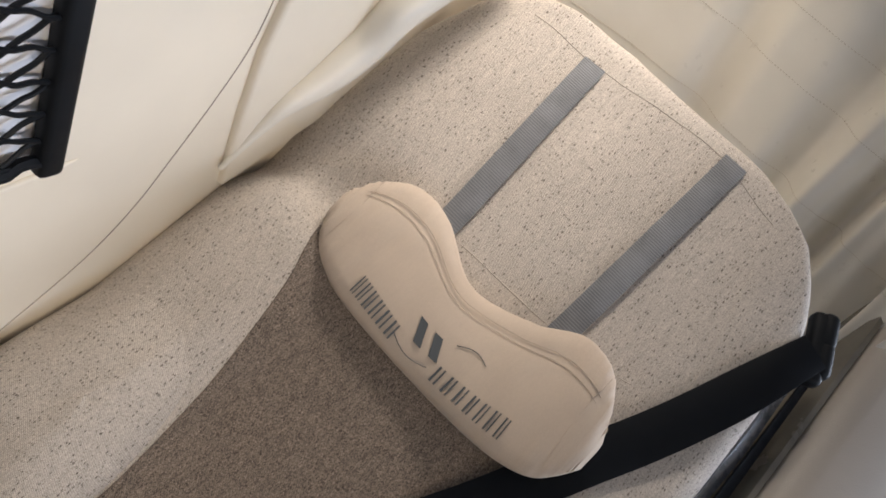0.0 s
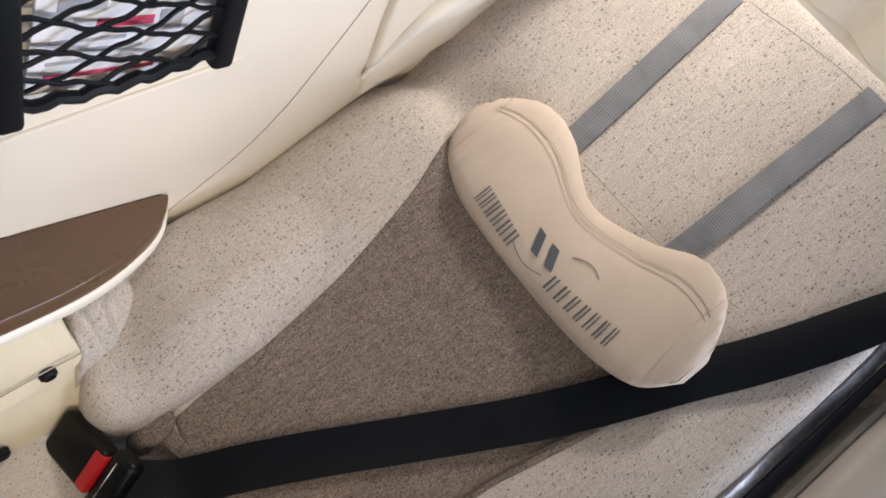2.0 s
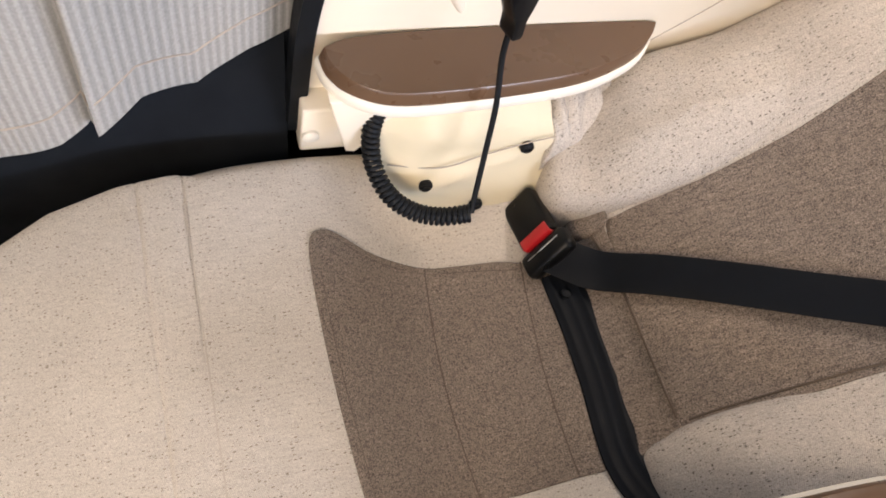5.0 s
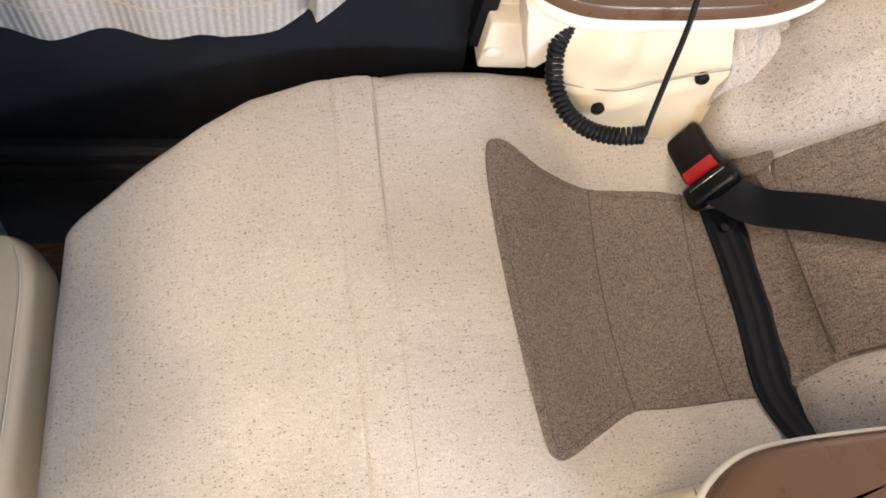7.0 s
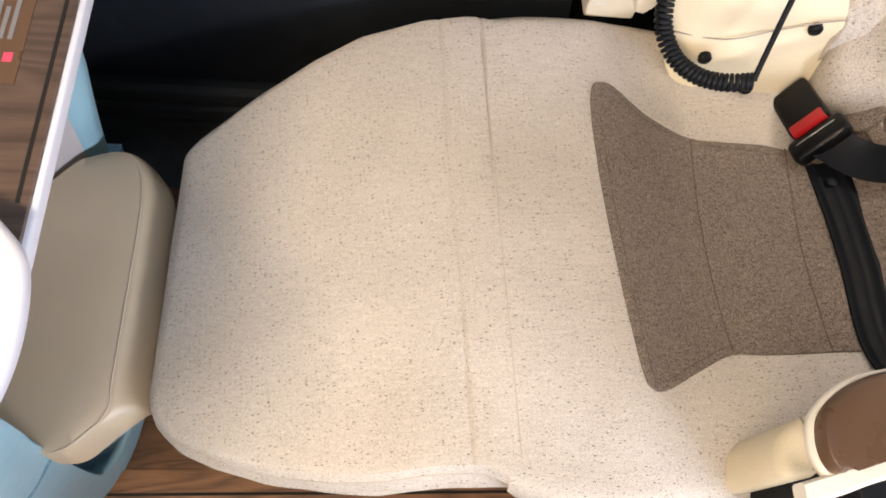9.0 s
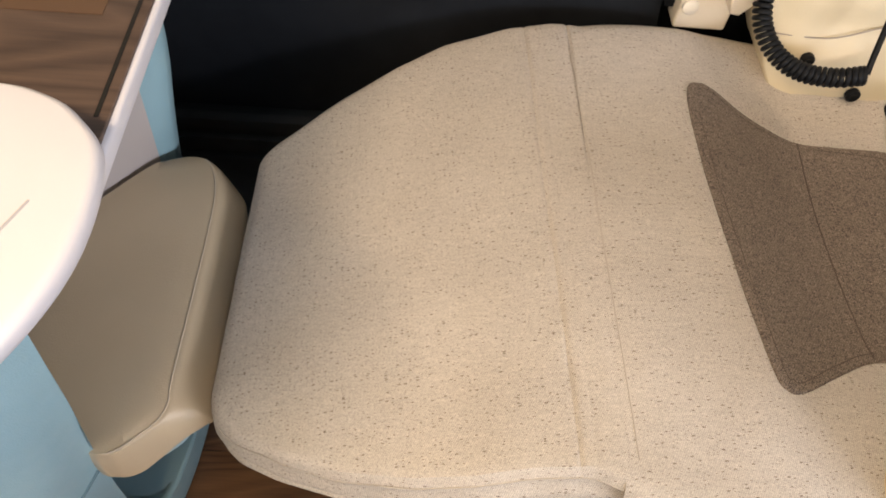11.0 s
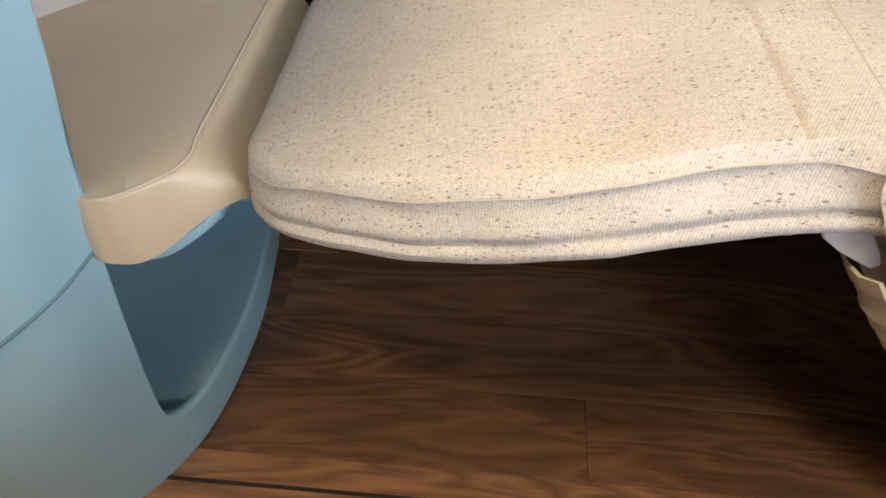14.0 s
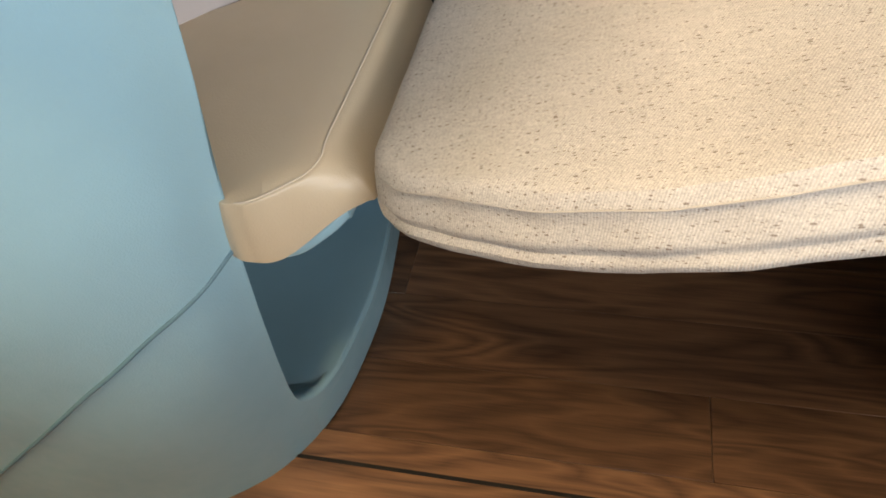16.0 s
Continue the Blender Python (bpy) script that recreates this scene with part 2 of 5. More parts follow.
M_GAP = plain("dark_joint", (0.006, 0.005, 0.004), 0.8)
M_CREASE = plain("seam_thread", (0.40, 0.34, 0.28), 0.9)
M_STITCH = plain("oatmeal_thread", (0.50, 0.45, 0.385), 0.9)
M_CREASE_D = plain("taupe_thread", (0.10, 0.075, 0.055), 0.9)
M_THREAD = plain("ivory_thread", (0.60, 0.52, 0.41), 0.8)
M_INK = plain("grey_print", (0.085, 0.095, 0.105), 0.7)
M_PAPER = plain("white_paper", (0.78, 0.77, 0.78), 0.7, vary=0.03)
M_PINK = plain("red_print", (0.62, 0.07, 0.14), 0.7)
M_GREY_INK = plain("pale_grey_print", (0.42, 0.42, 0.44), 0.7)
M_BAGLE = plain("pale_print", (0.20, 0.20, 0.21), 0.5)
M_SHELLWALL = plain("grey_cabin_lining", (0.24, 0.22, 0.20), 0.7)
M_LOW = plain("beige_bounce_panel", (0.54, 0.51, 0.47), 0.7)


def curtain_material():
    m, nt, b = shader("ribbed_curtain")
    w = node(nt, "ShaderNodeTexWave", Scale=36, Distortion=1.2)
    nt.links.new(coords(nt, (1, 0, 0.06)), w.inputs["Vector"])
    n = noise_tex(nt, coords(nt, (1, 1, 1)), 350, 2)
    base = ramp(nt, w.outputs["Fac"], (0.15, (0.29, 0.282, 0.262)), (0.8, (0.37, 0.36, 0.338)))
    nt.links.new(mix(nt, 1.0, base, ramp(nt, n, (0.3, grey(0.86)), (0.7, grey(1.06))), "MULTIPLY"), b.inputs["Base Color"])
    b.inputs["Roughness"].default_value = 0.9
    bump(nt, b, w.outputs["Fac"], 0.5, 0.0015)
    return m


M_CURTAIN = curtain_material()

# ---- builders ----


def smooth(a, b, x):
    t = min(1.0, max(0.0, (x - a) / (b - a)))
    return t * t * (3 - 2 * t)


def mesh_of(name, bm, material, sharp=40):
    bmesh.ops.recalc_face_normals(bm, faces=bm.faces)
    me = bpy.data.meshes.new(name)
    bm.to_mesh(me)
    bm.free()
    me.materials.append(material)
    for p in me.polygons:
        p.use_smooth = True
    me.set_sharp_from_angle(angle=radians(sharp))
    return me


def part(name, bm, material, parent, label="", sharp=40):
    ob = new(name, mesh_of(name, bm, material, sharp))
    ob.parent = parent
    if parent is not None and parent.type == "EMPTY" and parent.parent is None:
        ob.matrix_parent_inverse = parent.matrix_basis.inverted()
    elif parent is not None:
        top = parent
        while top.parent is not None:
            top = top.parent
        ob.matrix_parent_inverse = Matrix()
    return tagged(ob, label) if label else ob


def thing(name, at, label, category, group="", kind=""):
    """An empty that carries a thing's parts; their meshes are written in world places."""
    ob = new(name)
    ob.empty_display_size = 0.02
    ob.matrix_basis = Matrix.Translation(at)
    return tagged(ob, label, category, group, kind)


def single(name, bm, material, label, category, kind="", sharp=40):
    return tagged(new(name, mesh_of(name, bm, material, sharp)), label, category, "", kind)


def box_bm(lo, hi, bevel=0.0, seg=2, m=None):
    bm = bmesh.new()
    bmesh.ops.create_cube(bm, size=1)
    for v in bm.verts:
        v.co = Vector([lo[k] + (v.co[k] + 0.5) * (hi[k] - lo[k]) for k in range(3)])
    if bevel:
        bmesh.ops.bevel(bm, geom=bm.edges[:], offset=bevel, segments=seg, profile=0.5, affect="EDGES")
    if m is not None:
        bm.transform(m)
    return bm


def spline(points, n, closed=False):
    """Catmull-Rom through the points, n steps a stretch."""
    pts = [Vector(p) for p in points]
    k = len(pts)
    out = []
    for i in range(k if closed else k - 1):
        p0, p1, p2, p3 = (pts[(i + d) % k] if closed else pts[min(k - 1, max(0, i + d))] for d in (-1, 0, 1, 2))
        for j in range(n):
            t = j / n
            out.append(0.5 * (2 * p1 + (p2 - p0) * t + (2 * p0 - 5 * p1 + 4 * p2 - p3) * t * t + (3 * p1 - p0 - 3 * p2 + p3) * t ** 3))
    if not closed:
        out.append(pts[-1])
    return out


def tube_bm(path, radius, sides=8, closed=False, bm=None):
    bm = bm or bmesh.new()
    rings = []
    n = len(path)
    up = None
    for i, p in enumerate(path):
        a, b = (path[(i - 1) % n], path[(i + 1) % n]) if closed else (path[max(0, i - 1)], path[min(n - 1, i + 1)])
        d = (b - a).normalized()
        if up is None:
            up = d.orthogonal().normalized()
        up = (up - d * up.dot(d)).normalized()
        side = d.cross(up)
        r = radius(i / (n - 1)) if callable(radius) else radius
        rings.append([bm.verts.new(p + r * (math.cos(2 * math.pi * k / sides) * up + math.sin(2 * math.pi * k / sides) * side)) for k in range(sides)])
    for i in range(n if closed else n - 1):
        a, b = rings[i], rings[(i + 1) % n]
        for k in range(sides):
            bm.faces.new((a[k], a[(k + 1) % sides], b[(k + 1) % sides], b[k]))
    if not closed:
        bm.faces.new(rings[0])
        bm.faces.new(rings[-1])
    return bm


def ribbon_bm(path, width, thick, across, ridged=False):
    """A flat band along the path; across(i) gives its crosswise direction there."""
    bm = bmesh.new()
    rings = []
    n = len(path)
    for i, p in enumerate(path):
        d = (path[min(n - 1, i + 1)] - path[max(0, i - 1)]).normalized()
        a = Vector(across(i / (n - 1)))
        a = (a - d * a.dot(d)).normalized()
        up = d.cross(a)
        w = width(i / (n - 1)) if callable(width) else width
        prof = [(-0.5, -0.3), (-0.47, 0.5), (-0.25, 0.42), (0, 0.5), (0.25, 0.42), (0.47, 0.5), (0.5, -0.3), (0.47, -0.5), (-0.47, -0.5)]
        if ridged:
            prof = [(-0.5, -0.3), (-0.47, 0.4), (-0.38, 0.30), (-0.33, 0.95), (-0.27, 0.95), (-0.22, 0.25), (-0.05, 0.25), (0, 0.55), (0.05, 0.25), (0.22, 0.25), (0.27, 0.95), (0.33, 0.95), (0.38, 0.30), (0.47, 0.4), (0.5, -0.3), (0.47, -0.5), (-0.47, -0.5)]
        rings.append([bm.verts.new(p + a * (u * w) + up * (v * thick)) for u, v in prof])
    k = len(rings[0])
    for i in range(n - 1):
        for j in range(k):
            bm.faces.new((rings[i][j], rings[i][(j + 1) % k], rings[i + 1][(j + 1) % k], rings[i + 1][j]))
    bm.faces.new(rings[0])
    bm.faces.new(rings[-1])
    return bm


def rings_bm(rings, cap0=True, cap1=True):
    bm = bmesh.new()
    vs = [[bm.verts.new(p) for p in r] for r in rings]
    k = len(vs[0])
    for a, b in zip(vs, vs[1:]):
        for j in range(k):
            bm.faces.new((a[j], a[(j + 1) % k], b[(j + 1) % k], b[j]))
    if cap0:
        bm.faces.new(vs[0])
    if cap1:
        bm.faces.new(vs[-1])
    return bm


def pad_bm(outline, top, bottom, edge, rings=7, crown=0.0):
    """A cushion over a rounded outline in plan (star-shaped about its middle): top(x, y), bottom(x, y) heights, edge: the rounding."""
    k = len(outline)
    cx, cy = sum(p[0] for p in outline) / k, sum(p[1] for p in outline) / k
    size = sum(math.hypot(p[0] - cx, p[1] - cy) for p in outline) / k

    def ring(inset, height):
        out = []
        for p in outline:
            d = math.hypot(p[0] - cx, p[1] - cy)
            f = max(0.0, 1 - inset / d)
            x, y = cx + (p[0] - cx) * f, cy + (p[1] - cy) * f
            out.append(Vector((x, y, height(x, y, inset))))
        return out
    rows = []
    for f in (0.45, 0.12):
        rows.append(ring(size * f, lambda x, y, i: bottom(x, y)))
    for a in (0, 30, 60, 90):
        c, s = math.cos(radians(a)), math.sin(radians(a))
        rows.append(ring(edge * (1 - s), lambda x, y, i: min(bottom(x, y) + edge * (1 - c), (bottom(x, y) + top(x, y)) / 2)))
    for a in (0, 20, 40, 60, 75, 90):
        c, s = math.cos(radians(a)), math.sin(radians(a))
        rows.append(ring(edge * (1 - c), lambda x, y, i: max(top(x, y) - edge * (1 - s), (bottom(x, y) + top(x, y)) / 2)))
    for j in range(1, rings + 1):
        f = (j / rings) ** 0.9
        ins = edge + (size * 0.97 - edge) * f
        rows.append(ring(ins, lambda x, y, i: top(x, y) + crown * smooth(0, 1, f)))
    return rings_bm(rows)


def slab_bm(xs, lo, hi, top, under, edge, ny=44, ends=(True, True), bulge=0.0, side_rows=4, rolls=1, swell=None):
    """An upholstered block over a stretch of x: lo(x) to hi(x) across, top(x, y) its face, under(x, y) the point below it."""
    bm = bmesh.new()
    x0, x1 = xs[0], xs[-1]

    def drop(d):
        return edge - math.sqrt(max(0.0, edge * edge - (edge - d) ** 2)) if d < edge else 0.0
    ss = [0.5 - 0.5 * math.cos(math.pi * j / (ny - 1)) for j in range(ny)]
    ss = [0.35 * s + 0.65 * j / (ny - 1) for j, s in enumerate(ss)]
    grid, base = [], []
    for x in xs:
        row, low = [], []
        for s in ss:
            a, b = lo(x), hi(x)
            y = a + (b - a) * s
            d = min(y - a, b - y)
            z = top(x, y) - drop(max(0, d))
            if ends[0]:
                z -= drop(x - x0) if x - x0 < edge else 0
            if ends[1]:
                z -= drop(x1 - x) if x1 - x < edge else 0
            row.append(bm.verts.new((x, y, z)))
            low.append(bm.verts.new(under(x, y)))
        grid.append(row)
        base.append(low)
    n, m = len(xs), ny
    for i in range(n - 1):
        for j in range(m - 1):
            bm.faces.new((grid[i][j], grid[i + 1][j], grid[i + 1][j + 1], grid[i][j + 1]))
            bm.faces.new((base[i][j], base[i][j + 1], base[i + 1][j + 1], base[i + 1][j]))
    loop = [(i, 0) for i in range(n)] + [(n - 1, j) for j in range(1, m)] + [(i, m - 1) for i in range(n - 2, -1, -1)] + [(0, j) for j in range(m - 2, 0, -1)]
    mid = Vector((sum(xs) / n, (lo(xs[n // 2]) + hi(xs[n // 2])) / 2, 0))
    prev = [grid[i][j] for i, j in loop]
    for r in range(1, side_rows + 1):
        if r == side_rows:
            cur = [base[i][j] for i, j in loop]
        else:
            cur = []
            f = r / side_rows
            for i, j in loop:
                a, b = grid[i][j].co, base[i][j].co
                p = a.lerp(b, f)
                out = Vector((p.x - mid.x, p.y - mid.y, 0)).normalized()
                dent = 0.0022 * noise.noise((p.x * 22, p.y * 22, p.z * 40)) if bulge > 0.007 else 0.0
                puff = swell(f, p.x, p.y) if swell else bulge * abs(math.sin(rolls * math.pi * f))
                cur.append(bm.verts.new(p + out * (puff + dent)))
        for k in range(len(loop)):
            q = (k + 1) % len(loop)
            bm.faces.new((prev[k], prev[q], cur[q], cur[k]))
        prev = cur
    return bm


def lerp_list(xs, ys, x):
    return float(np.interp(x, xs, ys))


# ---- bus: floor, walls, ceiling ----
SEAT_Y = 0.575

floor = thing("floor", (0, 0, 0), "dark walnut wood-look vinyl plank floor of a coach", "floor", kind="structure")
part("subfloor", box_bm((-2.6, -1.6, -0.06), (3.2, 1.0, -0.004)), M_GAP, floor)
rng = random.Random(5)
PLANK_W = 0.1005
plank_rows = []
for r in range(-19, 6):
    y0 = 0.377 + r * PLANK_W
    y1 = y0 + PLANK_W
    plank_rows.append((y0, y1, 0.2515 if r == 0 else (0.70 + 0.05 * r if r > 0 else None)))
shared = {}


def plank(y0, x0, x1):
    length = round(x1 - x0, 3)
    key = length
    if key not in shared:
        shared[key] = mesh_of("plank", box_bm((0, 0, -0.004), (length - 0.0006, PLANK_W - 0.0006, 0.0), 0.0004, 1), M_FLOOR)
    ob = new("plank", shared[key])
    ob.location = (x0, y0, 0)
    ob.parent = floor
    return ob


for y0, y1, joint in plank_rows:
    if y0 > 0.95:
        continue
    wide_seam = abs(y1 - 0.377) < 0.001
    x = -2.6
    first = joint - 3 * 0.92 if joint else -2.6 + rng.uniform(0.2, 0.9)
    cuts = [-2.6, first]
    while cuts[-1] < 3.2:
        cuts.append(cuts[-1] + 0.92)
    cuts[-1] = 3.2
    for a, b in zip(cuts, cuts[1:]):
        if b - a > 0.02:
            plank(y0, a, b)
tagged(single("floor_seam", box_bm((-2.6, 0.338, 0.0002), (3.2, 0.3425, 0.0016), 0.0005, 1), M_GAP, "thin black joint strip in the plank floor", "joint strip", "structure"))

# window-side wall lining: lower wall, ribbed duct, and the wall above
single("wall_window_side", box_bm((-2.6, 0.955, 0.0), (3.2, 1.0, 0.84)), M_WALL, "charcoal black lower side wall of the coach", "wall", "structure")
single("wall_window_lining", rings_bm([[Vector((x, y, z)) for y, z in ((0.884, 0.2875), (0.8845, 0.40), (0.892, 0.46), (0.952, 0.60), (0.954, 0.60), (0.954, 0.2875))] for x in (-2.6, 0.0, 0.44)]), M_WALL, "charcoal black padded lining above the duct", "wall", "structure", 60)
single("wall_window_side_upper", box_bm((-2.6, 0.975, 0.84), (3.2, 1.02, 2.0)), M_SHELLWALL, "beige upper side wall of the coach", "wall", "structure")
single("wall_aisle_side", box_bm((-2.6, -1.66, 0.0), (3.2, -1.6, 2.0)), M_SHELLWALL, "beige far side wall of the coach", "wall", "structure")
# Unseen panel added to shade the floor and bounce light onto the legrest.
single("wall_aisle_low", box_bm((-2.6, -0.62, 0.0), (3.2, -0.56, 0.85)), M_LOW, "unseen low panel added beyond the aisle to block side light", "wall", "structure")
single("wall_front", box_bm((-2.66, -1.6, 0.0), (-2.6, 1.0, 2.0)), M_SHELLWALL, "plain front partition of the coach", "wall", "structure")
single("wall_rear", box_bm((3.2, -1.6, 0.0), (3.26, 1.0, 2.0)), M_SHELLWALL, "plain rear partition of the coach", "wall", "structure")
single("ceiling", box_bm((-2.6, -1.6, 2.0), (3.2, 1.0, 2.05)), M_SHELLWALL, "pale plain ceiling of the coach", "ceiling", "structure")


def duct_bm():
    prof = [(0.953, 0.285), (0.872, 0.285), (0.862, 0.279), (0.862, 0.262), (0.868, 0.258), (0.868, 0.246), (0.860, 0.242), (0.860, 0.222), (0.868, 0.218), (0.868, 0.206), (0.860, 0.202), (0.860, 0.0), (0.953, 0.0)]
    return rings_bm([[Vector((x, y, z)) for y, z in prof] for x in (-2.6, 3.2)])


single("baseboard", duct_bm(), M_DUCT, "dark ribbed metal heating duct along the side wall", "duct", "structure", 20)

# ---- the reclined coach seat ----
PX = [-0.3, -0.04, 0.05, 0.13, 0.20, 0.25, 0.30, 0.35, 0.45, 0.57, 0.69, 0.77, 0.805, 0.975, 1.10, 1.39, 1.7]
PZ = [0.33, 0.412, 0.443, 0.463, 0.482, 0.495, 0.503, 0.507, 0.503, 0.462, 0.460, 0.478, 0.520, 0.641, 0.755, 1.060, 1.40]


def spine_height(x):
    """Height of the middle of the seat's face, smoothed along its length."""
    return sum(lerp_list(PX, PZ, x + d) for d in (-0.02, -0.01, 0, 0.01, 0.02)) / 5


def face(x, y):
    """Height of the whole upholstered face over the plan."""
    z = spine_height(x)
    off = abs(y - 0.585)
    if x > 0.45:
        z += 0.016 * smooth(0.13, 0.22, off) * smooth(0.47, 0.6, x) * (1 - smooth(0.72, 0.80, x))
    if x > 0.72:
        wing = 0.036 * smooth(0.115, 0.20, off) * smooth(0.74, 0.84, x) * (1 - 0.75 * smooth(1.08, 1.2, x))
        wing -= 0.05 * smooth(0.25, 0.345, off) * smooth(0.80, 0.95, x)
        crease = 0.03 * math.exp(-((x - 1.165) / 0.035) ** 2) * smooth(0.05, 0.2, y - 0.585)
        z += wing - crease
    z += 0.003 * noise.noise((x * 7, y * 7, 0.3)) + 0.0012 * noise.noise((x * 24, y * 24, 1.7))
    return z


def face_normal(x, y):
    e = 0.004
    return Vector((face(x - e, y) - face(x + e, y), face(x, y - e) - face(x, y + e), 2 * e)).normalized()


def on_face(x, y, lift=0.0):
    return Vector((x, y, face(x, y))) + lift * face_normal(x, y)


def patch_bm(outline, lift, depth, edge, rings=14, step=5):
    line = spline([(x, y, 0) for x, y in outline], step, True)
    return pad_bm(line, lambda x, y: face(x, y) + lift, lambda x, y: face(x, y) - depth, edge, rings)


def seam_bm(points, radius=0.0011, lift=0.0, n=8):
    path = [on_face(p.x, p.y, lift) for p in spline([(x, y, 0) for x, y in points], n)]
    return tube_bm(path, radius, 6)


seat = thing("coach_seat", (0.55, SEAT_Y, 0.0), "reclined coach seat in oatmeal tweed with taupe panels", "coach seat")

LEG_HI = ([-0.04, -0.02, 0.0, 0.054, 0.113, 0.167, 0.24, 0.305, 0.33], [0.682, 0.702, 0.717, 0.758, 0.799, 0.827, 0.842, 0.845, 0.838])
LEG_LO = ([-0.04, -0.03, -0.01, 0.008, 0.04, 0.09, 0.15, 0.20, 0.25, 0.305, 0.33], [0.385, 0.362, 0.340, 0.328, 0.312, 0.296, 0.285, 0.281, 0.284, 0.284, 0.284])


def steps(a, b, n, tight=0.03):
    """Stations from a to b, closer together near both ends."""
    out = [a + tight * f for f in (0, 0.05, 0.12, 0.22, 0.36, 0.55, 0.78)]
    m = n
    out += [a + tight + (b - a - 2 * tight) * i / m for i in range(m + 1)]
    out += [b - tight * f for f in (0.78, 0.55, 0.36, 0.22, 0.12, 0.05, 0)]
    return out


def leg_top(x, y):
    a = 0.261 + 0.020 * (0.825 - y) / 0.514
    b = 0.311 + 0.016 * (0.828 - y) / 0.522
    ridge = 0.0009 * (smooth(a, a + 0.006, x) - smooth(b - 0.012, b, x))
    sewn = sum(k * math.exp(-((x - c) / 0.0017) ** 2) for c, k in ((a, 1.0), (a + 0.013, 0.25), (b - 0.010, 0.25), (b, 1.2)))
    tug = 0.0012 * noise.noise((x * 60, y * 34, 2.0)) * math.exp(-((x - 0.29) / 0.035) ** 2)
    return face(x, y) + ridge + tug - 0.0015 * sewn - 0.003 * smooth(0.329, 0.3345, x)


def leg_under(x, y):
    mid = abs(y - 0.57) / 0.3
    thick = 0.065 + 0.008 * smooth(-0.04, 0.12, x) - 0.010 * smooth(0.2, 0.33, x)
    return (x + 0.004 * (x < 0), 0.57 + (y - 0.57) * 0.925, face(x, y) - thick - 0.004 * mid)


def leg_inset(x):
    """How far the seam round the top lies inside the legrest's widest outline."""
    return (0.008 + 0.007 * smooth(0.08, 0.26, x)) * smooth(-0.036, 0.02, x) * smooth(0.335, 0.285, x)


def leg_side(f, x, y):
    """How far the boxed edge stands out at a share f of its depth: a slack upper band, then a welted roll."""
    slack = 0.52 + 0.08 * noise.noise((x * 9, 0, 3))
    inset = leg_inset(x) if y < 0.5 else 0.0
    ripple = 0.0030 * noise.noise((x * 17, f * 2.5, 8))
    if f < slack:
        return (0.0070 + inset * 0.75) * smooth(0, 0.5, f) - 0.0025 * smooth(slack - 0.14, slack, f) + ripple * math.sin(math.pi * f / slack)
    g = (f - slack) / (1 - slack)
    return 0.0045 + inset * 0.75 + 0.0056 * smooth(0, 0.24, g) - (0.0105 + inset * 0.9) * smooth(0.45, 1.0, g) + ripple * g


LEG_X = [x for x in steps(-0.04, 0.335, 46, 0.02) if not 0.252 < x < 0.33] + [0.252 + 0.0012 * k for k in range(66)]
part("legrest", slab_bm(sorted(LEG_X), lambda x: lerp_list(*LEG_LO, x) + leg_inset(x), lambda x: lerp_list(*LEG_HI, x), leg_top, leg_under, 0.011, 60, (True, False), 0.0095, 22, 2, leg_side), M_SEAT, seat)

CU_LO = ([0.315, 0.33, 0.36, 0.42, 0.5, 0.82], [0.2835, 0.277, 0.266, 0.262, 0.268, 0.28])
CU_HI = ([0.315, 0.36, 0.44, 0.51, 0.82], [0.843, 0.850, 0.856, 0.866, 0.87])


def cushion_under(x, y):
    return (max(x, 0.405 + 0.02 * (x - 0.315)) if x < 0.425 else x, y, 0.318 + 0.01 * (x < 0.4))


part("seat_cushion", slab_bm(steps(0.315, 0.83, 50, 0.02), lambda x: lerp_list(*CU_LO, x), lambda x: lerp_list(*CU_HI, x), lambda x, y: face(x, y) + 0.0003 * smooth(0.36, 0.315, x), cushion_under, 0.02, 60, (False, False), 0.006, 6), M_SEAT, seat)

seat_panel = part("seat_panel", patch_bm([(0.441, 0.742), (0.455, 0.751), (0.471, 0.747), (0.514, 0.720), (0.573, 0.702), (0.62, 0.699), (0.67, 0.698), (0.712, 0.692), (0.76, 0.712), (0.793, 0.716), (0.799, 0.70), (0.802, 0.59), (0.802, 0.455), (0.79, 0.442), (0.74, 0.430), (0.691, 0.429), (0.62, 0.425), (0.574, 0.424), (0.526, 0.401), (0.485, 0.379), (0.466, 0.378), (0.456, 0.40), (0.445, 0.497), (0.438, 0.60), (0.436, 0.70)], 0.0035, 0.01, 0.003, 18), M_DARK, seat, "taupe tweed centre panel")
for line in ([(0.573, 0.700), (0.566, 0.63), (0.564, 0.561), (0.568, 0.49), (0.574, 0.427)], [(0.697, 0.693), (0.690, 0.60), (0.688, 0.52), (0.692, 0.432)]):
    part("seam", seam_bm(line, 0.0009, 0.0032), M_CREASE_D, seat_panel)

border = [(0.450, 0.736), (0.458, 0.742), (0.470, 0.738), (0.511, 0.711), (0.573, 0.693), (0.62, 0.690), (0.690, 0.684)]
part("seam", seam_bm(border, 0.0006, 0.0031), M_CREASE_D, seat_panel)
part("seam", seam_bm([(0.446, 0.70), (0.448, 0.60), (0.455, 0.497), (0.465, 0.40), (0.472, 0.388), (0.484, 0.388), (0.523, 0.410), (0.573, 0.433), (0.62, 0.434), (0.690, 0.438)], 0.0006, 0.0031), M_CREASE_D, seat_panel)

